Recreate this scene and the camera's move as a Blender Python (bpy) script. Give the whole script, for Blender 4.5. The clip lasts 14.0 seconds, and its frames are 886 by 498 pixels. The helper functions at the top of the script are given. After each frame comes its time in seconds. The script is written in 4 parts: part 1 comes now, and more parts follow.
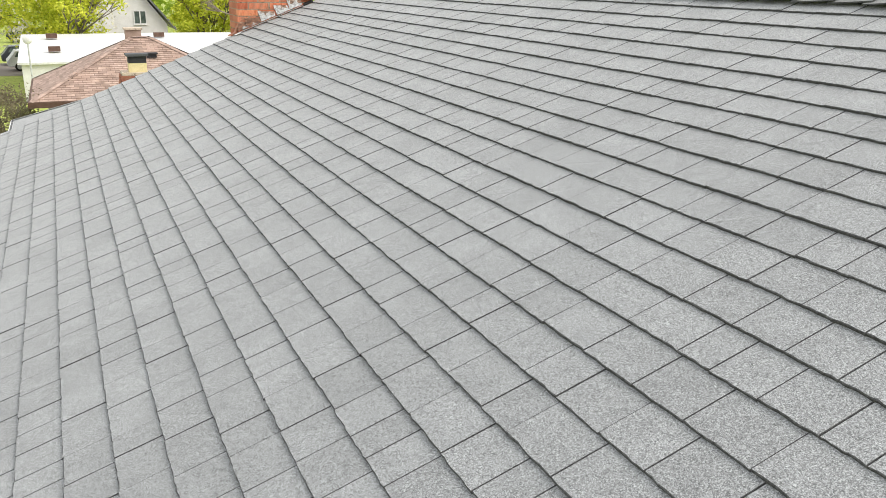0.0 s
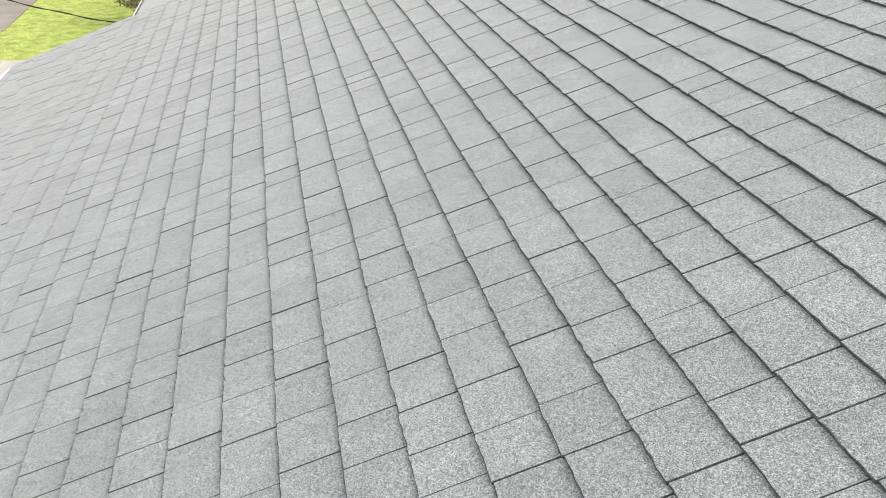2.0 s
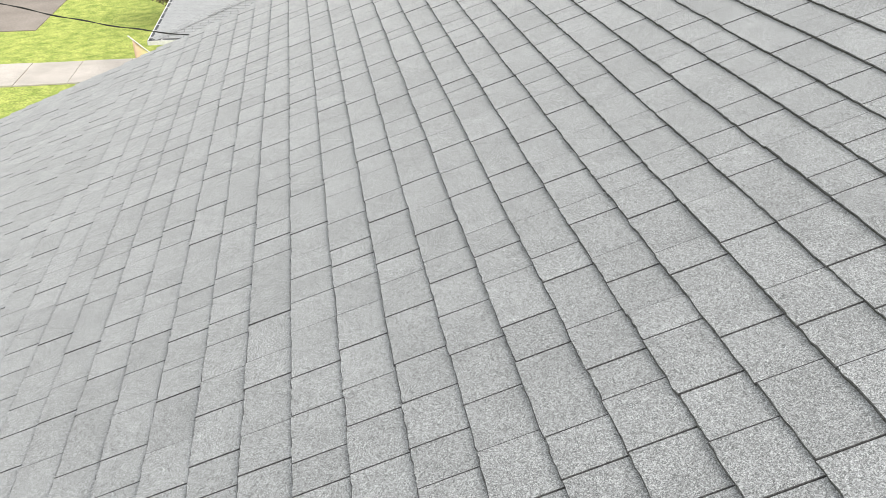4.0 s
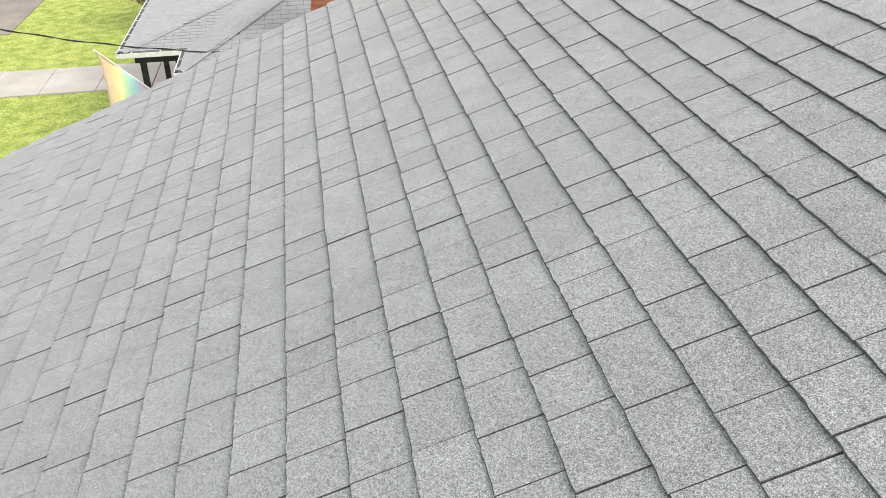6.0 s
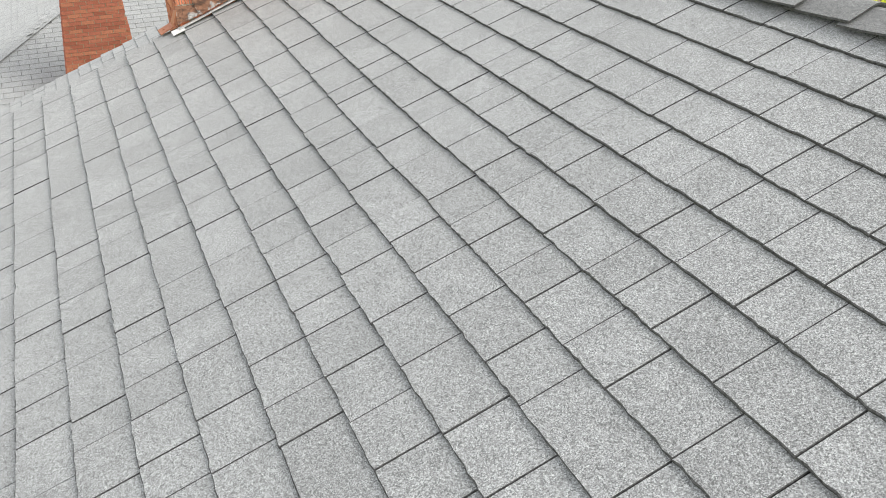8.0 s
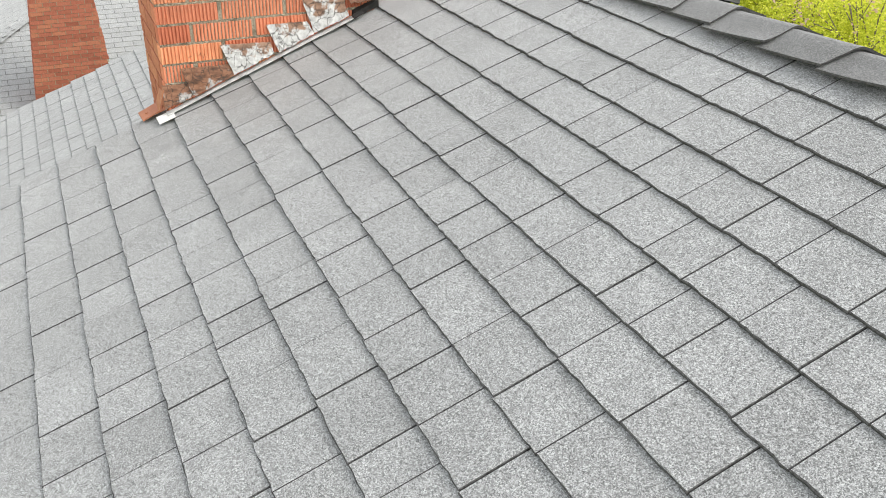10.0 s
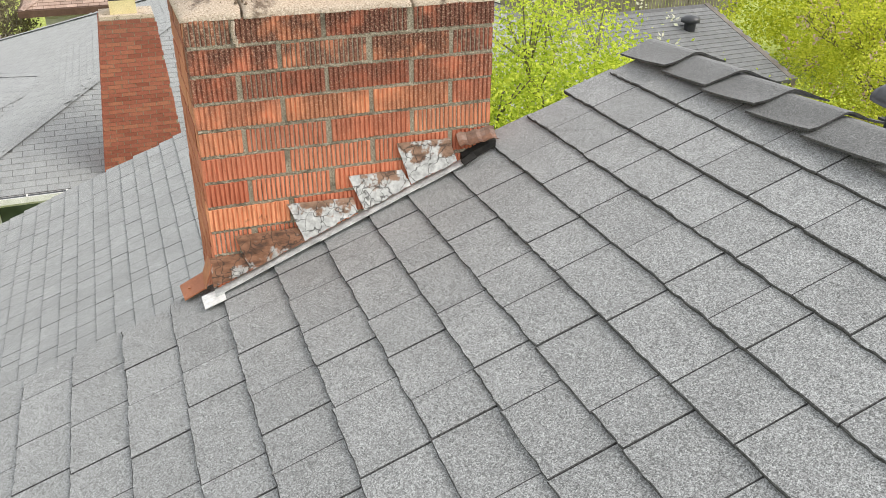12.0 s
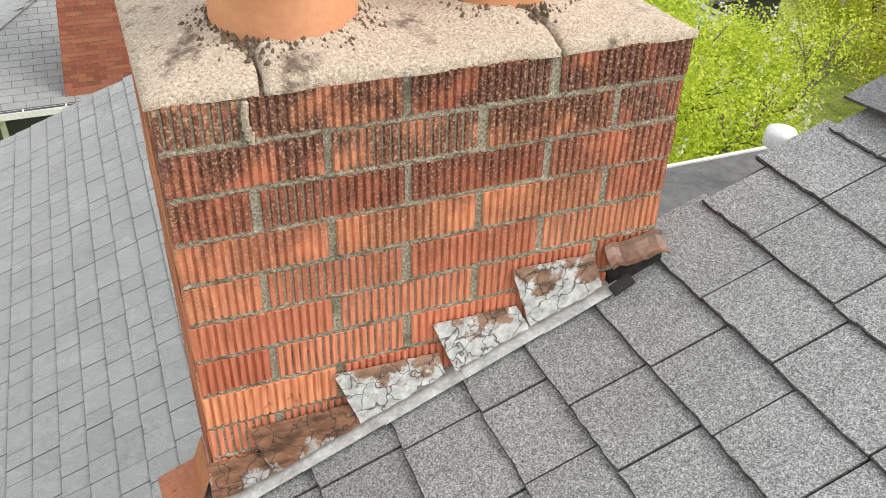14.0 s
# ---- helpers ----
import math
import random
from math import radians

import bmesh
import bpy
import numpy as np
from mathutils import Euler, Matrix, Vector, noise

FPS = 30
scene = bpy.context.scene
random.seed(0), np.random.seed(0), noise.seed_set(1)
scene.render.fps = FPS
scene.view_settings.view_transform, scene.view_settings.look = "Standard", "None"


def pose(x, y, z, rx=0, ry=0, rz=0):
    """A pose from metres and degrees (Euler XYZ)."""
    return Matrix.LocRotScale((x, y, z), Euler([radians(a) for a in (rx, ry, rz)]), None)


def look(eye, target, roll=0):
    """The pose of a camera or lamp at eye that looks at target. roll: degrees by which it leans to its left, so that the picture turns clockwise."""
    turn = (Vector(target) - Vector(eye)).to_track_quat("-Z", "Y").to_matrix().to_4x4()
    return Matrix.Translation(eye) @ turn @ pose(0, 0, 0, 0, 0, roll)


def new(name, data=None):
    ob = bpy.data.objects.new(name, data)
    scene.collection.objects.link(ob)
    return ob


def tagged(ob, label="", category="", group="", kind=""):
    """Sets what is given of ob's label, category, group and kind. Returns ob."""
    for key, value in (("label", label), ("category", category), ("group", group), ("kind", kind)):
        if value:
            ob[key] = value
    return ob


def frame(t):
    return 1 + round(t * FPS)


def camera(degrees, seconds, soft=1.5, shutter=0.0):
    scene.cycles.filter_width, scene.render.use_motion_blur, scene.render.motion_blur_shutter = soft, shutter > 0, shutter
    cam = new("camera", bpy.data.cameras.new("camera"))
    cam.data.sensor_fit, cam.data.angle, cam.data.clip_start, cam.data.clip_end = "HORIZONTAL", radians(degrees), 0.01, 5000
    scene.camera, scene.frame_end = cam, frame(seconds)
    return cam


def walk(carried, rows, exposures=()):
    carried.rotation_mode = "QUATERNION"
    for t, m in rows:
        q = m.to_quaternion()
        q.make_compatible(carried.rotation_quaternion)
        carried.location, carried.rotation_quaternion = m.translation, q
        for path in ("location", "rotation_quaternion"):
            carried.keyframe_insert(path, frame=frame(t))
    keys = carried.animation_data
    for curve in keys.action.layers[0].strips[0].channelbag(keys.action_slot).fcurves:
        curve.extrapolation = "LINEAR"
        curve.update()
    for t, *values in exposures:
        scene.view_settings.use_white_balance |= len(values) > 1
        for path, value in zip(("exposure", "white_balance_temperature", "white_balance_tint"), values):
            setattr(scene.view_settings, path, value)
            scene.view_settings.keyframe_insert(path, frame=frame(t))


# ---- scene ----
PATH = [
    # seconds, eye, (yaw to the left from +y, pitch up, roll)
    (0, (-1.721, -9.006, -0.122), (-24.25, -17.93, 0.87)),
    (0.5, (-1.729, -8.770, -0.099), (-23.40, -17.79, 0.99)),
    (1, (-1.678, -8.601, -0.113), (-22.42, -19.70, 1.35)),
    (1.5, (-1.589, -8.367, -0.048), (-15.56, -26.24, 2.54)),
    (2, (-1.555, -8.122, -0.060), (-12.65, -27.26, 2.02)),
    (2.5, (-1.526, -7.814, -0.046), (-12.44, -27.33, 1.95)),
    (3, (-1.423, -7.495, -0.028), (-12.14, -27.34, 1.76)),
    (3.2, (-1.381, -7.365, 0.025), (-11.04, -27.55, 1.48)),
    (5.3, (-0.898, -5.399, 0.199), (-8.42, -30.53, -0.71)),
    (5.5, (-0.855, -5.261, 0.180), (-8.54, -30.36, -1.09)),
    (6, (-0.786, -4.953, 0.260), (-8.93, -30.18, -1.02)),
    (6.5, (-0.717, -4.718, 0.242), (-9.11, -29.97, -1.33)),
    (7, (-0.610, -4.441, 0.295), (-11.93, -29.58, -2.67)),
    (7.2, (-0.583, -4.368, 0.308), (-16.53, -29.17, -2.40)),
    (9.3, (-0.326, -3.394, 0.395), (-26.69, -32.06, 1.02)),
    (9.5, (-0.321, -3.290, 0.391), (-26.58, -31.73, 1.19)),
    (10, (-0.339, -2.941, 0.383), (-25.70, -29.99, 1.44)),
    (10.5, (-0.326, -2.714, 0.376), (-22.53, -26.90, 2.13)),
    (11, (-0.229, -2.431, 0.407), (-22.05, -26.80, 2.10)),
    (11.5, (-0.160, -2.286, 0.433), (-21.93, -26.65, 1.91)),
    (12, (-0.140, -2.026, 0.423), (-20.86, -27.26, 0.21)),
    (12.5, (-0.126, -1.681, 0.444), (-20.54, -27.11, 0.15)),
    (13, (-0.117, -1.452, 0.432), (-20.50, -28.09, 0.46)),
    (13.5, (-0.056, -1.206, 0.458), (-20.50, -32.31, 0.83)),
    (14, (-0.037, -0.974, 0.432), (-23.01, -34.17, 1.67)),
]


def aimed(x, y, z, yaw, pitch, roll):
    return pose(x, y, z, 90 + pitch, 0, yaw) @ pose(0, 0, 0, 0, 0, roll)


cam = camera(55.56, 14.0, soft=0.7)
walk(cam, [(t, aimed(*eye, *turn)) for t, eye, turn in PATH], exposures=[(0, 0.5), (0.5, 0.33), (1.0, 0.46), (1.5, 0.62), (7.2, 0.6), (9.5, 0.7), (10, 0.7), (10.5, 0.6), (11, 0.54), (12, 0.44), (14, 0.46)])

# ---- world and sun: bright overcast ----
world = bpy.data.worlds.new("overcast")
scene.world = world
world.use_nodes = True
wn = world.node_tree.nodes
sky = wn.new("ShaderNodeTexSky")
sky.sky_type, sky.sun_disc = "NISHITA", False
sky.sun_elevation, sky.sun_rotation = radians(44), radians(122)
sky.air_density, sky.dust_density, sky.ozone_density = 1.0, 6.0, 0.6
mixer = wn.new("ShaderNodeMix")
mixer.data_type = "RGBA"
mixer.inputs[0].default_value = 0.72
mixer.inputs[7].default_value = (8.6, 8.6, 8.6, 1)
world.node_tree.links.new(sky.outputs[0], mixer.inputs[6])
world.node_tree.links.new(mixer.outputs[2], wn["Background"].inputs[0])
wn["Background"].inputs[1].default_value = 0.13
sun_data = bpy.data.lights.new("sun", "SUN")
sun_data.energy, sun_data.angle, sun_data.color = 1.5, radians(32), (1.0, 0.97, 0.92)
sun = new("sun", sun_data)
sun.matrix_world = look((8, -5, 9), (0, 0, 0))


# ---- materials ----
def material(name, rough=0.85, metal=0.0, spec=0.3):
    m = bpy.data.materials.new(name)
    m.use_nodes = True
    b = m.node_tree.nodes["Principled BSDF"]
    b.inputs["Roughness"].default_value = rough
    b.inputs["Metallic"].default_value = metal
    b.inputs["Specular IOR Level"].default_value = spec
    return m, m.node_tree.nodes, m.node_tree.links, b


def coords(n, l, scale, space="Object", stretch=(1, 1, 1)):
    """Texture space: Object, or world metres by the Position."""
    if space == "World":
        src = n.new("ShaderNodeNewGeometry").outputs["Position"]
    else:
        src = n.new("ShaderNodeTexCoord").outputs[space]
    m = n.new("ShaderNodeMapping")
    m.inputs["Scale"].default_value = [scale * s for s in stretch]
    l.new(src, m.inputs["Vector"])
    return m.outputs[0]


def noise_of(n, l, vec, scale, detail=3.0, rough=0.6):
    t = n.new("ShaderNodeTexNoise")
    t.inputs["Scale"].default_value, t.inputs["Detail"].default_value, t.inputs["Roughness"].default_value = scale, detail, rough
    l.new(vec, t.inputs["Vector"])
    return t.outputs["Fac"]


def ramp(n, l, fac, stops):
    r = n.new("ShaderNodeValToRGB")
    e = r.color_ramp.elements
    while len(e) < len(stops):
        e.new(0.5)
    for k, (p, c) in enumerate(stops):
        e[k].position, e[k].color = p, (*(c if len(c) == 3 else (c[0],) * 3), 1)
    l.new(fac, r.inputs[0])
    return r.outputs[0]


def mix(n, l, fac, a, b, how="MIX"):
    m = n.new("ShaderNodeMix")
    m.data_type, m.blend_type = "RGBA", how
    if hasattr(fac, "links"):
        l.new(fac, m.inputs[0])
    else:
        m.inputs[0].default_value = fac
    for s, v in ((6, a), (7, b)):
        if hasattr(v, "links"):
            l.new(v, m.inputs[s])
        else:
            m.inputs[s].default_value = (*v, 1)
    return m.outputs[2]


def bump(n, l, b, height, strength=0.4, dist=0.003):
    k = n.new("ShaderNodeBump")
    k.inputs["Strength"].default_value, k.inputs["Distance"].default_value = strength, dist
    l.new(height, k.inputs["Height"])
    l.new(k.outputs[0], b.inputs["Normal"])


def surface(name, dark, light, scale=8.0, fine=120.0, rough=0.85, metal=0.0, spec=0.3, relief=0.3, dist=0.003, vary=0.0, joined=False, fine_mix=0.35, space="World"):
    """Two scales of noise between a dark and a light colour, with relief; vary: tone by piece."""
    m, n, l, b = material(name, rough, metal, spec)
    v = coords(n, l, 1.0, space)
    big = noise_of(n, l, v, scale, 4)
    small = noise_of(n, l, v, fine, 2)
    c = ramp(n, l, big, [(0.3, dark), (0.7, light)])
    g = ramp(n, l, small, [(0.3, (0.55,)), (0.7, (1.4,))])
    c = mix(n, l, fine_mix, c, mix(n, l, 1.0, c, g, "MULTIPLY"))
    if vary:
        if joined:
            rnd = n.new("ShaderNodeNewGeometry").outputs["Random Per Island"]
        else:
            rnd = n.new("ShaderNodeObjectInfo").outputs["Random"]
        c = mix(n, l, 1.0, c, ramp(n, l, rnd, [(0.0, (1 - vary,)), (1.0, (1 + vary,))]), "MULTIPLY")
    l.new(c, b.inputs["Base Color"])
    bump(n, l, b, small, relief, dist)
    return m


def shingle_material(name, base, joined, tone=0.06, speck=0.6):
    """Mineral granules: light and black specks on grey, scuffs and a tone of its own for each tab."""
    m, n, l, b = material(name, 0.8, 0.0, 0.35)
    b.inputs["Sheen Weight"].default_value, b.inputs["Sheen Roughness"].default_value = 0.25, 0.45
    v = coords(n, l, 1.0, "World")
    fine = n.new("ShaderNodeTexVoronoi")
    fine.inputs["Scale"].default_value = 640.0
    l.new(v, fine.inputs["Vector"])
    cell = n.new("ShaderNodeSeparateColor")
    l.new(fine.outputs["Color"], cell.inputs[0])
    coarse = n.new("ShaderNodeTexVoronoi")
    coarse.inputs["Scale"].default_value = 400.0
    l.new(v, coarse.inputs["Vector"])
    cell_2 = n.new("ShaderNodeSeparateColor")
    l.new(coarse.outputs["Color"], cell_2.inputs[0])
    mid = noise_of(n, l, v, 210, 3, 0.7)
    stain = noise_of(n, l, v, 3.2, 4)
    scuff = noise_of(n, l, v, 16, 4)
    k = speck
    grains = ramp(n, l, cell.outputs[0], [(0.0, (1 - 0.85 * k,)), (0.28, (1 - 0.55 * k,)), (0.5, (1.0,)), (0.8, (1 + 0.4 * k,)), (1.0, (1 + 1.1 * k,))])
    c = mix(n, l, 1.0, (base * 0.965, base, base * 1.0), grains, "MULTIPLY")
    c = mix(n, l, 1.0, c, ramp(n, l, cell_2.outputs[1], [(0.0, (1 - 0.75 * k,)), (0.25, (1 - 0.35 * k,)), (0.45, (1.02,)), (1.0, (1 + 0.55 * k,))]), "MULTIPLY")
    c = mix(n, l, 1.0, c, ramp(n, l, noise_of(n, l, v, 190, 2, 0.8), [(0.32, (1 - 0.26 * k,)), (0.5, (1.0,)), (0.68, (1 + 0.24 * k,))]), "MULTIPLY")
    c = mix(n, l, 1.0, c, ramp(n, l, stain, [(0.25, (0.91,)), (0.75, (1.08,))]), "MULTIPLY")
    c = mix(n, l, 1.0, c, ramp(n, l, scuff, [(0.25, (0.9,)), (0.75, (1.09,))]), "MULTIPLY")
    if joined:
        rnd = n.new("ShaderNodeNewGeometry").outputs["Random Per Island"]
    else:
        rnd = n.new("ShaderNodeObjectInfo").outputs["Random"]
    c = mix(n, l, 1.0, c, ramp(n, l, rnd, [(0.0, (1 - tone,)), (0.5, (1.0,)), (1.0, (1 + tone,))]), "MULTIPLY")
    l.new(c, b.inputs["Base Color"])
    bump(n, l, b, mid, 0.35, 0.002)
    return m


SHINGLE = shingle_material("shingle_granules", 0.258, False)
SHINGLE_MANY = shingle_material("shingle_granules_many", 0.258, True)
CAP = shingle_material("ridge_granules", 0.13, False, 0.12)
NEIGHBOUR_TAB = shingle_material("neighbour_shingle", 0.29, True, 0.05, 0.4)
GARAGE_TAB = shingle_material("garage_shingle", 0.17, True, 0.08, 0.5)
# bare asphalt of cut edges, dark enough to paint in the shade lines too
ASPHALT_SHADE = surface("asphalt_shade_edge", (0.03,) * 3, (0.12,) * 3, 160, 420, 0.95, fine_mix=0.8)
FELT = surface("roof_felt", (0.015,) * 3, (0.03,) * 3, 20, 200, 0.95)
NEIGHBOUR_DECK = surface("neighbour_slots", (0.10,) * 3, (0.16,) * 3, 10, 90, 0.95)
BROWN_TAB = surface("brown_shingle", (0.30, 0.21, 0.165), (0.46, 0.34, 0.28), 2.5, 30, 0.9, vary=0.22, joined=True)


def brick_material(name, dark, light, soot, soot_low, soot_high):
    """Ribbed fired clay; soot and lichen lie on the weathered top courses."""
    m, n, l, b = material(name, 0.85, 0.0, 0.25)
    v = coords(n, l, 1.0, "World")
    rnd = n.new("ShaderNodeObjectInfo").outputs["Random"]
    c = ramp(n, l, rnd, [(0.0, dark), (0.55, light), (1.0, (light[0] * 1.12, light[1] * 1.3, light[2] * 1.2))])
    streak = noise_of(n, l, coords(n, l, 1.0, "World", (1, 1, 0.12)), 150, 3)
    c = mix(n, l, 1.0, c, ramp(n, l, streak, [(0.3, (0.72, 0.66, 0.62)), (0.7, (1.2, 1.22, 1.22))]), "MULTIPLY")
    blot = noise_of(n, l, v, 26, 4)
    c = mix(n, l, ramp(n, l, blot, [(0.64, (0,)), (0.74, (0.7,))]), c, (0.11, 0.045, 0.03))
    if soot:
        pos = n.new("ShaderNodeSeparateXYZ")
        l.new(n.new("ShaderNodeNewGeometry").outputs["Position"], pos.inputs[0])
        rng = n.new("ShaderNodeMapRange")
        rng.inputs[1].default_value, rng.inputs[2].default_value = soot_low, soot_high
        l.new(pos.outputs[2], rng.inputs[0])
        patch = noise_of(n, l, v, 11, 4)
        grow = n.new("ShaderNodeMath")
        grow.operation = "MULTIPLY"
        l.new(rng.outputs[0], grow.inputs[0])
        l.new(ramp(n, l, patch, [(0.30, (0,)), (0.52, (0.9,))]), grow.inputs[1])
        speck = noise_of(n, l, v, 240, 2)
        lichen = ramp(n, l, speck, [(0.38, (0.045, 0.026, 0.02)), (0.55, (0.17, 0.075, 0.055)), (0.66, (0.42, 0.33, 0.24))])
        c = mix(n, l, grow.outputs[0], c, lichen)
    l.new(c, b.inputs["Base Color"])
    bump(n, l, b, noise_of(n, l, v, 300, 2), 0.4, 0.002)
    return m


BRICK = brick_material("ribbed_brick", (0.49, 0.155, 0.088), (0.68, 0.25, 0.145), True, -0.42, -0.09)
# darker copy of the face brick: the shade of the sides is in its colour
SHADED_SIDE_BRICK = brick_material("shaded_side_brick", (0.36, 0.125, 0.07), (0.47, 0.18, 0.105), True, -0.12, 0.0)
FAR_BRICK = brick_material("far_brick", (0.28, 0.092, 0.062), (0.38, 0.13, 0.09), True, -2.9, -1.9)


def mortar_material():
    m, n, l, b = material("mortar", 0.95)
    v = coords(n, l, 1.0, "World")
    c = ramp(n, l, noise_of(n, l, v, 230, 3, 0.8), [(0.30, (0.06, 0.05, 0.035)), (0.46, (0.27, 0.235, 0.17)), (0.62, (0.46, 0.42, 0.33)), (0.75, (0.66, 0.62, 0.52))])
    c = mix(n, l, ramp(n, l, noise_of(n, l, v, 17, 4), [(0.54, (0,)), (0.68, (0.7,))]), c, (0.08, 0.07, 0.05))
    l.new(c, b.inputs["Base Color"])
    bump(n, l, b, noise_of(n, l, v, 200, 3), 0.7, 0.004)
    return m


MORTAR = mortar_material()


def crown_material():
    """Sandy cement wash with pebbles, dark lichen in blotches."""
    m, n, l, b = material("crown_cement", 0.95)
    v = coords(n, l, 1.0, "World")
    grain = noise_of(n, l, v, 210, 3, 0.8)
    c = ramp(n, l, grain, [(0.30, (0.20, 0.14, 0.10)), (0.44, (0.50, 0.41, 0.31)), (0.56, (0.60, 0.51, 0.41)), (0.68, (0.80, 0.73, 0.62))])
    moss = noise_of(n, l, v, 9, 5, 0.7)
    c = mix(n, l, ramp(n, l, moss, [(0.55, (0,)), (0.64, (0.8,))]), c, (0.085, 0.055, 0.038))
    l.new(c, b.inputs["Base Color"])
    bump(n, l, b, grain, 0.9, 0.006)
    return m


CROWN = crown_material()
POT = surface("clay_pot", (0.56, 0.25, 0.13), (0.70, 0.34, 0.19), 9, 90, 0.7, relief=0.15, fine_mix=0.15)
LICHEN = surface("dark_lichen", (0.075, 0.055, 0.036), (0.20, 0.145, 0.095), 40, 220, 0.95, relief=0.8, dist=0.006)


def flashing_material(name, paint, rust, low, high, scale):
    """Aluminium paint flaking off rusty tar."""
    m, n, l, b = material(name, 0.6, 0.0, 0.4)
    v = coords(n, l, 1.0, "World")
    flake = noise_of(n, l, v, scale, 6, 0.65)
    r = ramp(n, l, noise_of(n, l, coords(n, l, 1.0, "World", (1, 1, 2.5)), 22, 5), [(0.3, (0.05, 0.03, 0.022)), (0.5, rust), (0.7, (rust[0] * 1.5, rust[1] * 1.6, rust[2] * 1.7))])
    p = ramp(n, l, noise_of(n, l, v, 60, 4), [(0.3, (paint[0] * 0.55,) * 3), (0.6, paint), (0.8, (0.72, 0.71, 0.68))])
    gen = n.new("ShaderNodeSeparateXYZ")
    l.new(n.new("ShaderNodeTexCoord").outputs["Generated"], gen.inputs[0])
    lean = n.new("ShaderNodeMath")
    lean.operation, lean.inputs[1].default_value = "MULTIPLY_ADD", -0.28
    l.new(gen.outputs[2], lean.inputs[0])
    l.new(flake, lean.inputs[2])
    c = mix(n, l, ramp(n, l, lean.outputs[0], [(low - 0.14, (0,)), (high - 0.14, (1,))]), r, p)
    vein = n.new("ShaderNodeTexVoronoi")
    vein.feature, vein.inputs["Scale"].default_value = "DISTANCE_TO_EDGE", 26.0
    warp = n.new("ShaderNodeVectorMath")
    warp.operation, warp.inputs[1].default_value = "MULTIPLY_ADD", (1, 1, 1)
    l.new(v, warp.inputs[0])
    scl = n.new("ShaderNodeVectorMath")
    scl.operation, scl.inputs[3].default_value = "SCALE", 0.05
    wob = n.new("ShaderNodeTexNoise")
    wob.inputs["Scale"].default_value = 30.0
    l.new(v, wob.inputs["Vector"])
    l.new(wob.outputs["Color"], scl.inputs[0])
    l.new(scl.outputs[0], warp.inputs[2])
    l.new(warp.outputs[0], vein.inputs["Vector"])
    c = mix(n, l, ramp(n, l, vein.outputs[0], [(0.012, (0.8,)), (0.035, (0,))]), c, (0.03, 0.026, 0.022))
    l.new(c, b.inputs["Base Color"])
    bump(n, l, b, flake, 0.8, 0.006)
    return m


FLASHING = flashing_material("flaking_flashing", (0.60, 0.61, 0.60), (0.25, 0.15, 0.10), 0.385, 0.44, 17)
RUST = flashing_material("rusty_flashing", (0.45, 0.44, 0.42), (0.22, 0.105, 0.06), 0.54, 0.60, 18)
BRONZE = surface("dull_bronze_metal", (0.09, 0.05, 0.034), (0.26, 0.14, 0.09), 24, 150, 0.45, spec=0.5)
COPPER = surface("rust_red_metal", (0.33, 0.12, 0.06), (0.46, 0.19, 0.10), 18, 150, 0.6)
ALUMINIUM = surface("bare_flashing", (0.36, 0.37, 0.37), (0.68, 0.70, 0.69), 30, 140, 0.55, 0.0)
WHITE_METAL = surface("white_painted_metal", (0.62, 0.62, 0.60), (0.80, 0.80, 0.79), 8, 80, 0.45)
TAR = surface("black_tar", (0.012,) * 3, (0.035, 0.033, 0.03), 30, 200, 0.6)
BLACK_PLASTIC = surface("black_vent", (0.032, 0.034, 0.038), (0.055, 0.057, 0.062), 6, 90, 0.38, spec=0.5, relief=0.08)
WHITE_WALL = surface("white_stucco", (0.66, 0.65, 0.62), (0.80, 0.79, 0.77), 1.2, 40, 0.9)
GREY_WALL = surface("grey_siding", (0.06, 0.065, 0.07), (0.10, 0.105, 0.11), 1.5, 40, 0.8)
DARK_WOOD = surface("dark_painted_wood", (0.02, 0.021, 0.024), (0.04, 0.041, 0.045), 5, 60, 0.6)
BROWN_TRIM = surface("brown_trim", (0.09, 0.05, 0.035), (0.14, 0.085, 0.06), 5, 60, 0.7)
PALE_YELLOW = surface("pale_flue", (0.62, 0.52, 0.27), (0.75, 0.66, 0.38), 5, 60, 0.8)
CONCRETE = surface("sidewalk_concrete", (0.40, 0.37, 0.33), (0.55, 0.51, 0.46), 0.8, 25, 0.95)
ROAD = surface("worn_road", (0.20, 0.175, 0.15), (0.30, 0.265, 0.23), 0.5, 14, 0.95)
GRASS = surface("lawn", (0.20, 0.28, 0.05), (0.46, 0.50, 0.13), 2.6, 17, 0.95, relief=0.9, dist=0.04, fine_mix=0.9)
BARK = surface("bark", (0.10, 0.085, 0.065), (0.24, 0.21, 0.17), 9, 60, 0.95, relief=0.6, dist=0.01)
TWIG = surface("grey_twigs", (0.16, 0.13, 0.10), (0.30, 0.26, 0.20), 9, 60, 0.95)
WOOD_GREY = surface("weathered_fence", (0.13, 0.115, 0.10), (0.24, 0.215, 0.19), 2, 30, 0.9)
CAR_WHITE = surface("car_paint", (0.68, 0.69, 0.70), (0.78, 0.79, 0.80), 1, 20, 0.25, spec=0.6, relief=0.0)
CAR_DARK = surface("car_paint_dark", (0.03, 0.035, 0.04), (0.05, 0.055, 0.06), 1, 20, 0.25, spec=0.6, relief=0.0)
TYRE = surface("tyre", (0.015,) * 3, (0.03,) * 3, 20, 100, 0.9)
CABLE = surface("black_cable", (0.02,) * 3, (0.04,) * 3, 5, 50, 0.7)


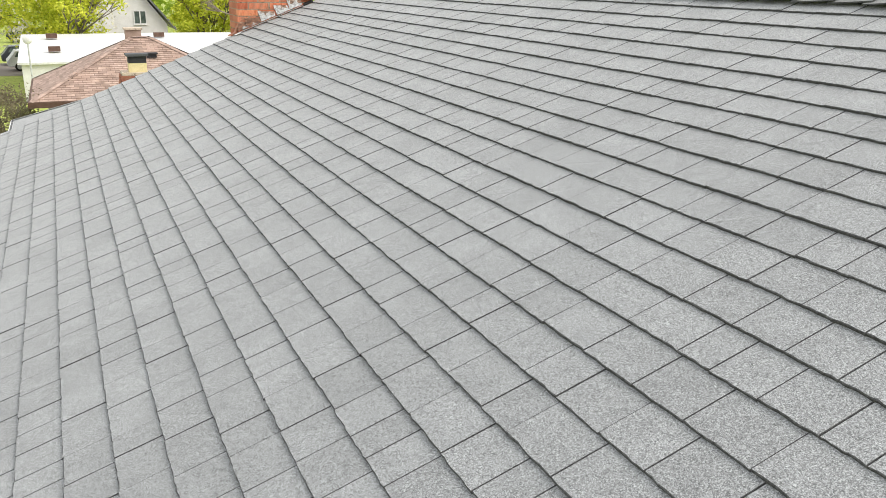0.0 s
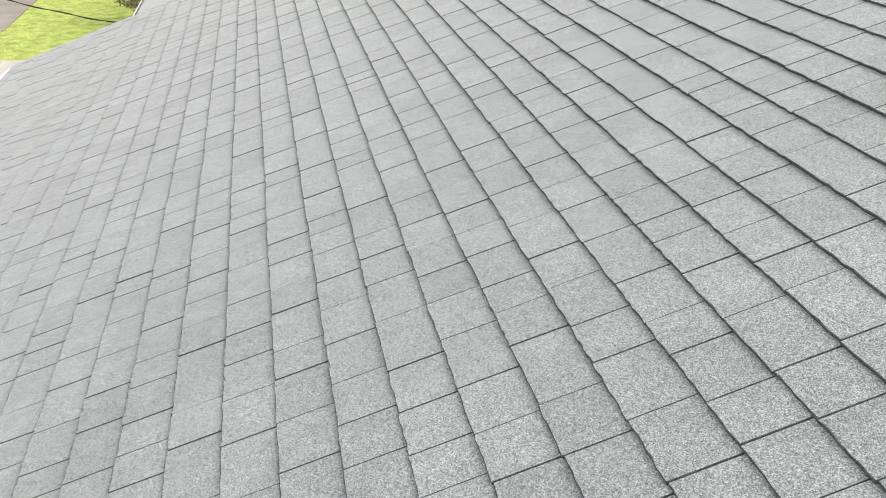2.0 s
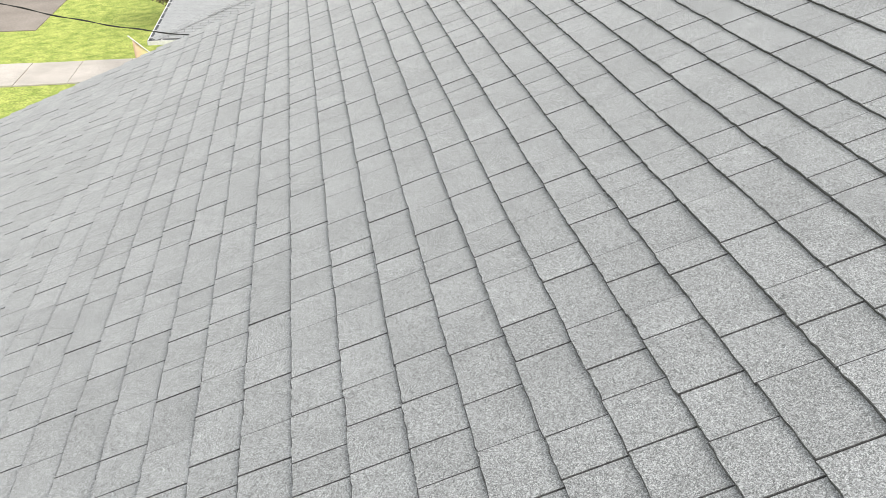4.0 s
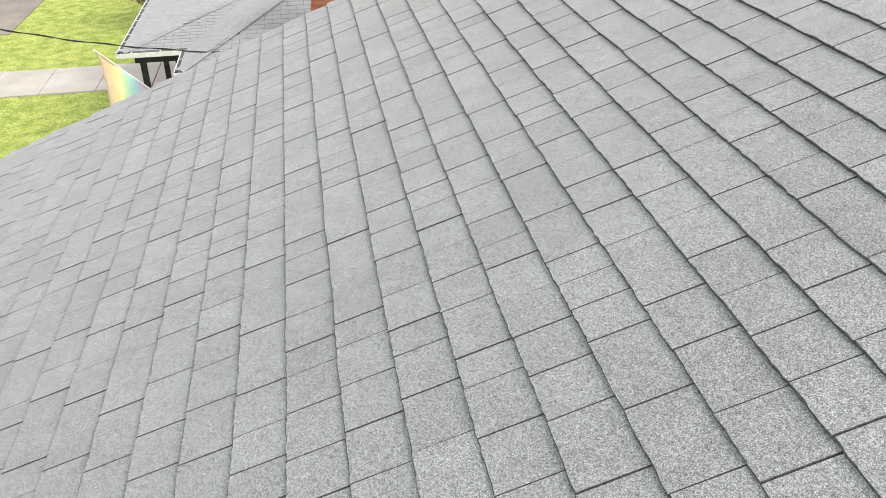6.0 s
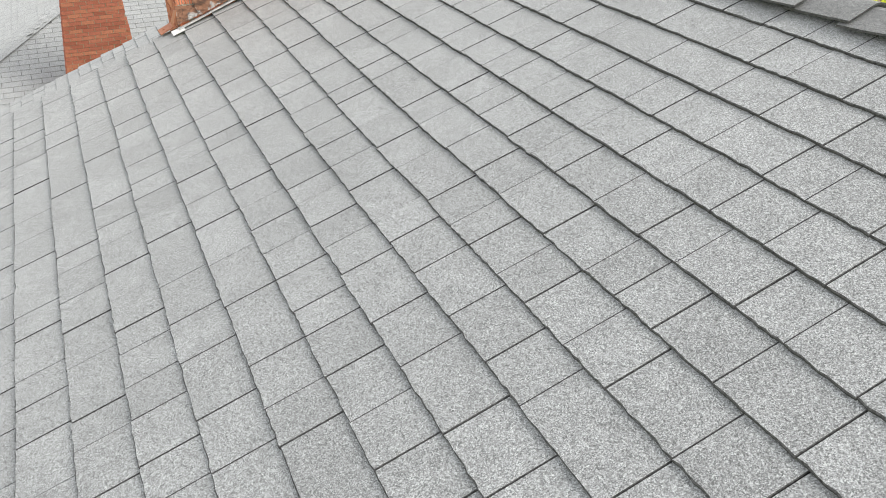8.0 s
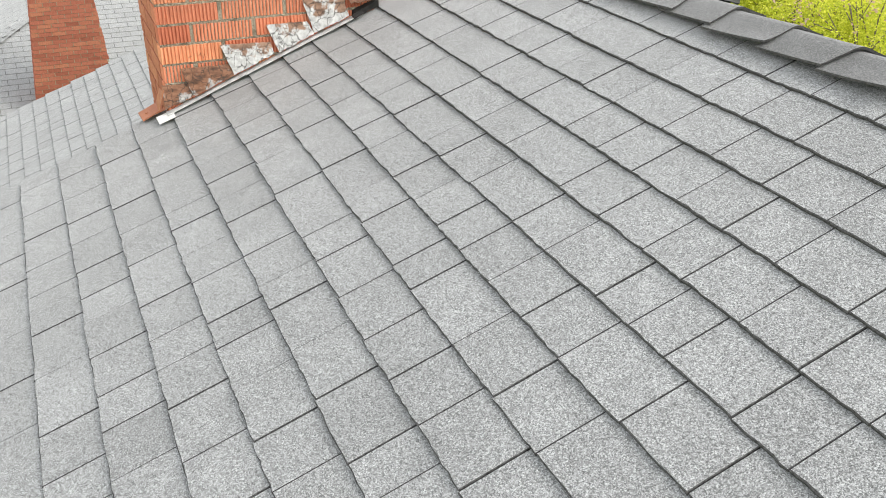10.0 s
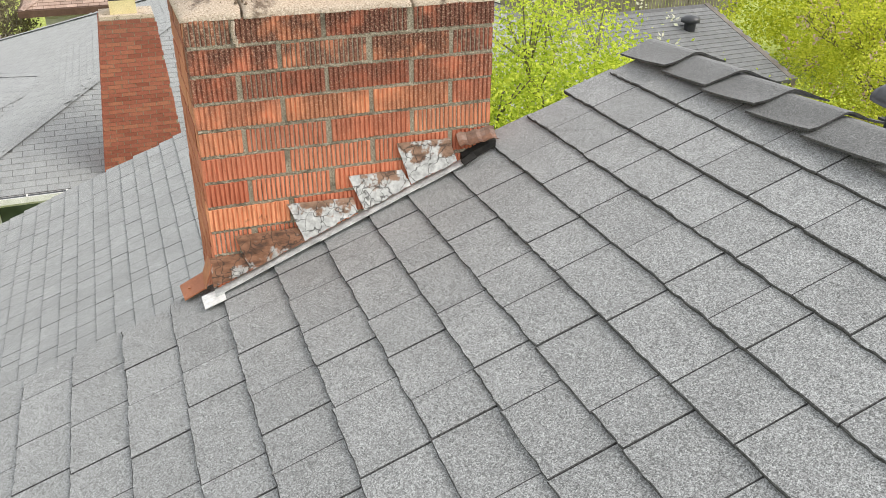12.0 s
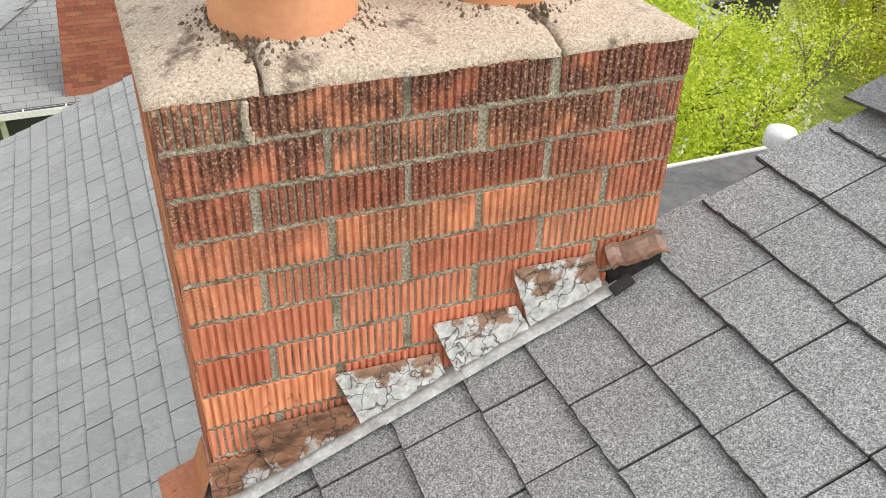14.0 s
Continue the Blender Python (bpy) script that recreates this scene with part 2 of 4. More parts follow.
def glass_material():
    m, n, l, b = material("window_glass", 0.08, 0.0, 0.6)
    v = coords(n, l, 1.0, "World")
    l.new(ramp(n, l, noise_of(n, l, v, 1.3, 2), [(0.3, (0.03, 0.045, 0.04)), (0.7, (0.16, 0.20, 0.18))]), b.inputs["Base Color"])
    return m


GLASS = glass_material()


def leaf_material(name, dark, light):
    m, n, l, b = material(name, 0.6, 0.0, 0.3)
    rnd = n.new("ShaderNodeNewGeometry").outputs["Random Per Island"]
    l.new(ramp(n, l, rnd, [(0.0, dark), (1.0, light)]), b.inputs["Base Color"])
    b.inputs["Subsurface Weight"].default_value = 0.0
    t = n.new("ShaderNodeBsdfTranslucent")
    l.new(ramp(n, l, rnd, [(0.0, dark), (1.0, light)]), t.inputs[0])
    s = n.new("ShaderNodeMixShader")
    s.inputs[0].default_value = 0.5
    l.new(b.outputs[0], s.inputs[1])
    l.new(t.outputs[0], s.inputs[2])
    l.new(s.outputs[0], n["Material Output"].inputs[0])
    return m


LEAF = leaf_material("spring_leaf", (0.30, 0.42, 0.03), (0.78, 0.84, 0.12))
LEAF_YELLOW = leaf_material("yellow_green_leaf", (0.38, 0.46, 0.03), (0.86, 0.86, 0.12))
LEAF_DEEP = leaf_material("green_leaf", (0.18, 0.28, 0.03), (0.46, 0.56, 0.07))
DRY = leaf_material("dry_brown_leaf", (0.16, 0.13, 0.08), (0.30, 0.27, 0.16))
BLOSSOM = leaf_material("white_blossom", (0.65, 0.62, 0.50), (0.85, 0.84, 0.76))
LILAC = leaf_material("pink_blossom", (0.52, 0.34, 0.36), (0.75, 0.56, 0.55))


def flag_material():
    """Pastel stripes running from the hoist to the fly."""
    m, n, l, b = material("flag_cloth", 0.8)
    g = n.new("ShaderNodeSeparateXYZ")
    l.new(n.new("ShaderNodeTexCoord").outputs["Generated"], g.inputs[0])
    c = ramp(n, l, g.outputs[0], [(0.0, (0.85, 0.52, 0.42)), (0.2, (0.86, 0.68, 0.34)), (0.36, (0.84, 0.80, 0.34)), (0.5, (0.45, 0.75, 0.55)), (0.68, (0.30, 0.62, 0.82)), (0.84, (0.60, 0.42, 0.75)), (1.0, (0.85, 0.14, 0.45))])
    l.new(mix(n, l, 0.2, c, ramp(n, l, noise_of(n, l, coords(n, l, 1.0, "World"), 6, 3), [(0.3, (0.5,)), (0.7, (0.9,))])), b.inputs["Base Color"])
    return m


FLAG = flag_material()


# ---- mesh helpers ----
class Soup:
    """Vertices and faces gathered for one mesh."""

    def __init__(self):
        self.v, self.f, self.i = [], [], []

    def add(self, verts, faces, m=None, slots=None):
        """slots: the material of each face, where there is more than one."""
        k = len(self.v)
        self.i += slots if slots else [0] * len(faces)
        self.v += [tuple(m @ Vector(p)) for p in verts] if m else [tuple(p) for p in verts]
        self.f += [tuple(k + i for i in f) for f in faces]
        return self

    def box(self, lo, hi, m=None):
        (a, b, c), (d, e, f) = lo, hi
        v = [(a, b, c), (d, b, c), (d, e, c), (a, e, c), (a, b, f), (d, b, f), (d, e, f), (a, e, f)]
        return self.add(v, [(0, 3, 2, 1), (4, 5, 6, 7), (0, 1, 5, 4), (1, 2, 6, 5), (2, 3, 7, 6), (3, 0, 4, 7)], m)

    def slab(self, pts, down):
        """A plate from a planar outline, thickened by the vector down."""
        n = len(pts)
        low = [Vector(p) + Vector(down) for p in pts]
        faces = [tuple(range(n)), tuple(range(2 * n - 1, n - 1, -1))] + [((i + 1) % n, i, n + i, n + (i + 1) % n) for i in range(n)]
        return self.add([tuple(p) for p in pts] + [tuple(p) for p in low], faces)

    def tube(self, a, b, r0, r1=None, sides=8, cap=True):
        a, b, r1 = Vector(a), Vector(b), r0 if r1 is None else r1
        q = (b - a).to_track_quat("Z", "Y")
        v = []
        for p, r in ((a, r0), (b, r1)):
            v += [p + q @ Vector((r * math.cos(2 * math.pi * i / sides), r * math.sin(2 * math.pi * i / sides), 0)) for i in range(sides)]
        f = [(i, (i + 1) % sides, sides + (i + 1) % sides, sides + i) for i in range(sides)]
        if cap:
            f += [tuple(range(sides - 1, -1, -1)), tuple(range(sides, 2 * sides))]
        return self.add(v, f)

    def mesh(self, name, mat, smooth=False):
        d = bpy.data.meshes.new(name)
        d.from_pydata(self.v, [], self.f)
        for each in mat if isinstance(mat, (list, tuple)) else [mat]:
            d.materials.append(each)
        d.polygons.foreach_set("material_index", self.i)
        if smooth:
            d.polygons.foreach_set("use_smooth", [True] * len(d.polygons))
        d.update()
        return d


def part(name, soup, mat, parent=None, label="", smooth=False, kind=""):
    """One mesh object under a thing or a part (or a thing itself)."""
    ob = new(name, soup if isinstance(soup, bpy.types.Mesh) else soup.mesh(name, mat, smooth))
    if parent:
        ob.parent = parent
    return tagged(ob, label=label, kind=kind)


def thing(name, label, category, group="", kind="", at=(0, 0, 0)):
    ob = new(name)
    ob.empty_display_size = 0.1
    ob.location = at
    return tagged(ob, label, category, group, kind)


def bevelled(ob, width=0.004, segments=2):
    b = ob.modifiers.new("edge", "BEVEL")
    b.width, b.segments, b.limit_method = width, segments, "ANGLE"
    return ob
# ---- the ground and what lies on it ----
GROUND = -7.6
ROOF_A, ROOF_B = -0.7170, 0.395  # the roof: z = A + B x; +x is up the slope, +y along the ridge
TH = math.atan(ROOF_B)
COURSE = 0.1409
RAKE = 0.085
RIDGE_X = 1.335
RIDGE_Z = ROOF_A + ROOF_B * RIDGE_X
EAVE_S = -4.04
NEAR_Y = -11.6

ground = tagged(part("ground", Soup().add([(-900, -900, GROUND), (900, -900, GROUND), (900, 1600, GROUND), (-900, 1600, GROUND)], [(0, 1, 2, 3)]), GRASS), "bright spring lawn with short mown grass", "lawn", kind="structure")
pavement = tagged(thing("pavement", "pale concrete sidewalk of square slabs across the lawn", "sidewalk"), kind="structure")
for k in range(-9, 14):
    x0 = -8.5 + 1.52 * k
    slab_piece = part("slab", Soup().box((x0 + 0.012, 19.45, GROUND - 0.05), (x0 + 1.508, 21.75, GROUND + 0.045 + 0.006 * math.sin(k * 2.1))), CONCRETE, pavement)
road = tagged(part("road", Soup().box((-30, 25.5, GROUND - 0.05), (-10.8, 64, GROUND + 0.03)), ROAD), "worn grey brown driveway beside the lawn", "driveway", kind="structure")
walkway = tagged(part("walkway", Soup().box((-10.78, 33.0, GROUND - 0.05), (-3.2, 36.6, GROUND + 0.025)), ROAD), "worn pale path behind the neighbouring lawn", "path", kind="structure")
street = tagged(part("street", Soup().box((-60, 62, GROUND - 0.05), (80, 72, GROUND + 0.02)), ROAD), "worn grey street beyond the houses", "street", kind="structure")


# ---- shingle roofs ----
def tab_soup(width, length, thick, seed, tip=0.0012):
    """One shingle tab: butt edge at x = 0, running up +x; a wedge with a ragged, granule-bare butt and sides, their
    dark colour and rim also painting in the shade of the steps.
    """
    rng = random.Random(seed)
    cuts = 8
    n = cuts + 1
    top, rim, low = [], [], []
    for i in range(n):
        y = width * i / cuts
        jag, up = rng.uniform(-0.0018, 0.0018), rng.uniform(-0.0007, 0.0007)
        bite = 0.002 + rng.uniform(-0.001, 0.0014)
        inset = 0.0011 if i == 0 else -0.0011 if i == cuts else 0.0
        top.append((jag + bite, y + inset, thick + up))
        rim.append((jag, y, thick + up - 0.0016))
        low.append((jag + 0.0015, y, -0.001))
    e = 3 * n
    v = top + rim + low + [(length, 0.0011, tip), (length, width - 0.0011, tip), (length, 0, tip - 0.0016), (length, width, tip - 0.0016)]
    f = [tuple([e] + list(range(n)) + [e + 1])[::-1]]
    f += [(i, n + i, n + i + 1, i + 1) for i in range(cuts)] + [(n + i, 2 * n + i, 2 * n + i + 1, n + i + 1) for i in range(cuts)]
    f += [(0, e, e + 2, n), (n, e + 2, 2 * n), (cuts, n + cuts, e + 3, e + 1), (n + cuts, 2 * n + cuts, e + 3)]
    return v, f, [0] + [1] * (2 * cuts + 4)


WIDTHS = [0.105, 0.122, 0.14, 0.155, 0.17, 0.19, 0.215, 0.26]
CHANCE = [6, 10, 18, 20, 18, 14, 9, 5]


def lay_shingles(owner, a, y0, y1, s0, s1, first, near, seed, mat, mat_many, b=ROOF_B, ragged=0.03, stray=lambda s, y: 0.0):
    """Courses of tabs on z = a + b x. near(s, y): the tabs to be pieces of their own; the rest are joined."""
    rng = random.Random(seed)
    th = math.atan(b)
    pool = {}
    rest = Soup()
    k = math.ceil((s0 - first) / COURSE) - 1
    while first + k * COURSE < s1:
        s = first + k * COURSE + rng.uniform(-0.002, 0.002)
        reach = COURSE + 0.022
        y = y1 + rng.uniform(-ragged, 0.4 * ragged)
        lift_bias = rng.uniform(0, 0.001)
        high = rng.random() < 0.5
        while y > y0:
            wi = rng.choices(range(8), CHANCE)[0]
            w = WIDTHS[wi]
            y -= w
            high = (not high) if rng.random() < 0.75 else high
            lift = 0.001 + lift_bias + (0.0012 if high else 0.0) + rng.uniform(0, 0.001)
            slip = rng.uniform(-0.0016, 0.0016)
            at = s + slip + stray(s, y)
            room = s1 - at
            if room < 0.02:
                continue
            reach = COURSE + 0.022 if room > COURSE + 0.022 else math.floor(room / 0.02) * 0.02
            if at < s0 - 0.012:
                # a course cut short by the eave
                left = at + COURSE - s0
                if left < 0.01:
                    continue
                at, reach = s0 - 0.012, 0.04 + round(left / 0.04) * 0.04
            where = Matrix.Translation((at * math.cos(th), y, a + b * at * math.cos(th))) @ Matrix.Rotation(-th, 4, "Y") @ Matrix.Translation((0, 0, lift))
            kind = (wi, rng.randrange(3), reach)
            if near(s, y):
                if kind not in pool:
                    v, f, slots = tab_soup(w - 0.0018, reach, 0.0105, 31 * wi + kind[1])
                    pool[kind] = Soup().add(v, f, None, slots).mesh("shingle", [mat, ASPHALT_SHADE])
                ob = new("shingle", pool[kind])
                ob.parent = owner
                ob.matrix_basis = where
            else:
                v, f, slots = tab_soup(w - 0.0018, reach, 0.0105, rng.random())
                rest.add(v, f, where, slots)
        k += 1
    if rest.v:
        part("shingles", rest, [mat_many, ASPHALT_SHADE], owner, kind="stuff")


house = thing("house", "two-storey house with a grey asphalt shingle gable roof", "house")
deck = Soup()
ex, ez = EAVE_S * math.cos(TH), ROOF_A + ROOF_B * EAVE_S * math.cos(TH)
deck.slab([(ex, NEAR_Y, ez - 0.002), (RIDGE_X, NEAR_Y, RIDGE_Z - 0.002), (RIDGE_X, RAKE - 0.02, RIDGE_Z - 0.002), (ex, RAKE - 0.02, ez - 0.002)], (0, 0, -0.06))
roof = part("roof", deck, FELT, house, "grey three-dimensional asphalt shingle roof slope")
BACK_B = -0.45
bx = RIDGE_X + 4.6
bz = RIDGE_Z + BACK_B * 4.6
back_roof = part("back_roof", Soup().slab([(RIDGE_X, NEAR_Y, RIDGE_Z - 0.002), (bx, NEAR_Y, bz), (bx, RAKE - 0.02, bz), (RIDGE_X, RAKE - 0.02, RIDGE_Z - 0.002)], (0, 0, -0.06)), SHINGLE_MANY, house)
walls = Soup()
walls.slab([(ex + 0.45, -0.06, ez - 0.05), (RIDGE_X, -0.06, RIDGE_Z - 0.09), (bx - 0.45, -0.06, bz - 0.05), (bx - 0.45, -0.06, GROUND), (ex + 0.45, -0.06, GROUND)], (0, -0.2, 0))
walls.box((ex + 0.45, NEAR_Y + 0.3, GROUND), (ex + 0.65, -0.27, ez + 0.05))
walls.box((bx - 0.65, NEAR_Y + 0.3, GROUND), (bx - 0.45, -0.27, bz))
part("wall", walls, WHITE_WALL, house, "white stucco wall")
part("drip_edge", Soup().box((ex - 0.02, NEAR_Y, ez - 0.075), (ex + 0.012, RAKE, ez + 0.002)).box((ex - 0.075, NEAR_Y, ez - 0.12), (ex - 0.018, RAKE - 0.02, ez - 0.03)), WHITE_METAL, house, "white metal gutter along the eave")
rake_trim = Soup().slab([(ex, RAKE - 0.018, ez - 0.004), (RIDGE_X, RAKE - 0.018, RIDGE_Z - 0.012), (RIDGE_X, RAKE - 0.018, RIDGE_Z - 0.1), (ex, RAKE - 0.018, ez - 0.1)], (0, 0.014, 0))
part("rake_board", rake_trim, GREY_WALL, house)

# lower wing of the same house, a storey down
LOW_A = -2.45
WING_END = 6.2
lx, lz = -4.2, LOW_A - 4.2 * ROOF_B
LOW_RIDGE_Z = LOW_A + ROOF_B * RIDGE_X
wing = thing("house_wing", "lower wing of the house with a grey shingle roof", "house")
low_roof = part("roof", Soup().slab([(lx, 0.0, lz - 0.002), (RIDGE_X, 0.0, LOW_RIDGE_Z - 0.002), (RIDGE_X, WING_END - 0.02, LOW_RIDGE_Z - 0.002), (lx, WING_END - 0.02, lz - 0.002)], (0, 0, -0.06)), FELT, wing, "grey asphalt shingle roof slope")
part("back_roof", Soup().slab([(RIDGE_X, 0.0, LOW_RIDGE_Z), (5.0, 0.0, LOW_RIDGE_Z - 0.5 * 3.655), (5.0, WING_END - 0.02, LOW_RIDGE_Z - 0.5 * 3.655), (RIDGE_X, WING_END - 0.02, LOW_RIDGE_Z)], (0, 0, -0.06)), SHINGLE_MANY, wing)
part("wall", Soup().box((lx + 0.3, 5.8, GROUND), (4.7, 6.0, LOW_A - 4.2 * ROOF_B)).box((lx + 0.3, 0.0, GROUND), (lx + 0.5, 5.8, lz)).box((4.5, 0.0, GROUND), (4.7, 5.8, lz)), WHITE_WALL, wing)
part("rake_board", Soup().slab([(lx, WING_END - 0.018, lz - 0.004), (RIDGE_X, WING_END - 0.018, LOW_RIDGE_Z - 0.004), (RIDGE_X, WING_END - 0.018, LOW_RIDGE_Z - 0.1), (lx, WING_END - 0.018, lz - 0.1)], (0, 0.014, 0)), GREY_WALL, wing)

annex = thing("house_annex", "low annex with a flat grey roof and a pale metal edge", "house")
part("roof", Soup().box((2.9, 0.3, -3.1), (6.6, 4.4, -3.0)), NEIGHBOUR_DECK, annex, "flat grey roll roof")
part("drip_edge", Soup().box((2.9, 4.402, -3.1), (6.6, 4.44, -2.985)), WHITE_METAL, annex)
part("wall", Soup().box((4.75, 4.1, GROUND), (6.4, 4.3, -3.1)).box((6.2, 0.5, GROUND), (6.4, 4.1, -3.1)), WHITE_WALL, annex)
pipe = thing("vent_pipe", "white round capped vent pipe on the annex roof", "vent pipe", at=(5.05, 3.8, -3.0))
part("pipe", Soup().tube((0, 0, 0), (0, 0, 0.45), 0.06, 0.06, 20), WHITE_METAL, pipe)
lid = Soup()
v = [(r * math.cos(t * math.pi / 14), r * math.sin(t * math.pi / 14), z) for r, z in ((0.118, 0.42), (0.128, 0.43), (0.128, 0.54), (0.118, 0.565), (0.06, 0.585), (0.004, 0.59)) for t in range(28)]
lid.add(v, [(j * 28 + i, j * 28 + (i + 1) % 28, (j + 1) * 28 + (i + 1) % 28, (j + 1) * 28 + i) for j in range(5) for i in range(28)] + [tuple(range(27, -1, -1))])
part("cap", lid, WHITE_METAL, pipe, "white domed cap", True)

# ---- ridge caps ----
caps = []


def cap_soup(seed):
    """A bent cap piece: ridge along y; the butt end (at y = 0) stands a little proud and curls at its corners."""
    rng = random.Random(seed)
    reach, length, nu, nv = 0.112, 0.215, 17, 7
    v = []
    curl = rng.uniform(0.002, 0.010)
    for j in range(nv):
        q = j / (nv - 1)
        for i in range(nu):
            u = -1 + 2 * i / (nu - 1)
            slope = ROOF_B if u < 0 else 0.45
            x = u * reach * math.cos(TH)
            z = -math.sqrt(x * x + 0.0003) * slope + 0.016
            z += (1 - q) * 0.008 + (1 - q) ** 2 * (curl * abs(u) ** 3 + 0.002 * math.exp(-((u * 3) ** 2))) - 0.003 * q
            z += 0.0015 * math.sin(4.1 * u + seed)
            skew = 0.02 * u * math.sin(seed * 1.7) + 0.008 * math.sin(seed * 3.3)
            v.append((x, q * length + skew * (1 - q) + rng.uniform(-0.001, 0.001), z))
    f = [(j * nu + i, j * nu + i + 1, (j + 1) * nu + i + 1, (j + 1) * nu + i) for j in range(nv - 1) for i in range(nu - 1)]
    top = len(v)
    v += [(x, y + 0.001, z - 0.0055) for x, y, z in v]
    f += [tuple(top + i for i in g[::-1]) for g in f]
    edge = list(range(nu)) + [j * nu + nu - 1 for j in range(1, nv)] + list(range(nv * nu - 2, (nv - 1) * nu - 1, -1)) + [j * nu for j in range(nv - 2, 0, -1)]
    slots = [0] * len(f) + [1] * len(edge)
    f += [(edge[(i + 1) % len(edge)], edge[i], top + edge[i], top + edge[(i + 1) % len(edge)]) for i in range(len(edge))]
    return Soup().add(v, f, None, slots)


cap_meshes = [cap_soup(k).mesh("ridge_cap", [CAP, ASPHALT_SHADE]) for k in range(7)]
y_cap, k_cap = -0.115, 0
rng_cap = random.Random(5)
while y_cap > NEAR_Y:
    ob = new("ridge_cap", cap_meshes[(k_cap * 3) % 7])
    ob.parent = roof
    ob.location = (RIDGE_X + rng_cap.uniform(-0.006, 0.006), y_cap, RIDGE_Z + 0.016 + rng_cap.uniform(0, 0.003))
    ob.rotation_euler = (0, 0, rng_cap.uniform(-0.03, 0.03))
    y_cap -= 0.188 + rng_cap.uniform(-0.012, 0.012)
    k_cap += 1

# ---- the near chimney ----
CW, CD, ROW = 0.778, 0.46, 0.0676
chimney = thing("chimney", "weathered ribbed red brick chimney with cracked crown and clay pots", "chimney", at=(-0.007, 0, 0.006))


def ribbed_soup(length, height, depth, ribs_each=0.0122, seed=0):
    """A brick: face at y = 0 with upright ribs, lying along +x."""
    rng = random.Random(seed)
    n = max(3, round(length / ribs_each))
    line = [(0.0, 0.004)]
    for i in range(n):
        a, b = length * i / n, length * (i + 1) / n
        w = b - a
        d = rng.uniform(0.0, 0.0012)
        line += [(a + 0.16 * w, d), (a + 0.70 * w, d), (a + 0.78 * w, 0.0044), (a + 0.97 * w, 0.0044)]
    line += [(length, 0.004)]
    m = len(line)
    chip = lambda: rng.uniform(-0.0007, 0.0007) - (rng.uniform(0, 0.004) if rng.random() < 0.06 else 0)
    v = [(x, y, -chip()) for x, y in line] + [(x, y, height + chip()) for x, y in line] + [(0, depth, 0), (length, depth, 0), (0, depth, height), (length, depth, height)]
    f = [(i, i + 1, m + i + 1, m + i) for i in range(m - 1)]
    f += [tuple([2 * m, 2 * m + 1] + list(range(m - 1, -1, -1))), tuple([2 * m + 3, 2 * m + 2] + list(range(m, 2 * m)))]
    f += [(0, m, 2 * m + 2, 2 * m), (m - 1, 2 * m + 1, 2 * m + 3, 2 * m - 1)]
    return Soup().add(v, f)


part("mortar", Soup().box((0.004, 0.0042, -1.15), (CW - 0.004, CD - 0.006, -0.004)), MORTAR, chimney, "grey gritty mortar bed")
def ragged_joint(z, seed):
    """A crumbly bed joint that laps unevenly over the brick edges."""
    nu, v = 190, []
    for q in range(6):
        for i in range(nu):
            x = 0.002 + (CW - 0.004) * i / (nu - 1)
            p = (q - 2.5) / 2.5
            wob = 0.0022 * noise.noise(Vector((x * 30, seed, 2)))
            rough = noise.noise(Vector((x * 60, p * 2.0, seed * 7.1))) + 0.6 * noise.noise(Vector((x * 190, p * 5.0, seed * 3.3)))
            v.append((x, 0.0026 - 0.0042 * rough + 0.0045 * p * p, z + wob + 0.0085 * p))
    return Soup().add(v, [(j * nu + i, j * nu + i + 1, (j + 1) * nu + i + 1, (j + 1) * nu + i) for j in range(5) for i in range(nu - 1)])


for r in range(1, 10):
    part("mortar_joint", ragged_joint(-r * ROW, r), MORTAR, chimney, "", True)
ODD = [(0.0, 0.105), (0.118, 0.322), (0.334, 0.545), (0.558, CW)]
EVEN = [(0.0, 0.208), (0.221, 0.436), (0.449, 0.654), (0.667, CW)]
rng_b = random.Random(11)
brick_pool = {}
for r in range(14):
    z0 = -(r + 1) * ROW + 0.0048
    for j, (x0, x1) in enumerate(EVEN if r % 2 else ODD):
        if z0 + 0.058 < ROOF_A + ROOF_B * x0 - 0.02:
            continue
        key = (r % 2, j, rng_b.randrange(2))
        if key not in brick_pool:
            brick_pool[key] = ribbed_soup(x1 - x0, 0.058, 0.07, seed=hash(key) % 97).mesh("brick", BRICK)
        ob = new("brick", brick_pool[key])
        ob.parent = chimney
        ob.location = (x0 + rng_b.uniform(-0.0015, 0.0015), rng_b.uniform(-0.002, 0.001), z0 + rng_b.uniform(-0.001, 0.001))
        ob.rotation_euler = (0, rng_b.uniform(-0.006, 0.006), rng_b.uniform(-0.006, 0.006))
    # the down-slope and up-slope sides, smooth faced, their shade in the brick colour
    sides = [(0.072, 0.175), (0.187, 0.39), (0.402, CD)] if r % 2 else [(0.072, 0.28), (0.292, CD)]
    for y0, y1 in sides:
        for x0, x1 in ((0.0, 0.07), (CW - 0.07, CW)):
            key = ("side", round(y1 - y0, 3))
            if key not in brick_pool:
                brick_pool[key] = Soup().box((0, 0, 0), (0.07, y1 - y0, 0.058)).mesh("brick", SHADED_SIDE_BRICK)
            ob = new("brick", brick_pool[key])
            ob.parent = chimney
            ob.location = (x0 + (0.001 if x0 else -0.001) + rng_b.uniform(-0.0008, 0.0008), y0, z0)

# crown: a cement wash in three cracked fields, higher round the pots
POTS = [(0.205, 0.165, 0.1), (0.535, 0.2, 0.108)]


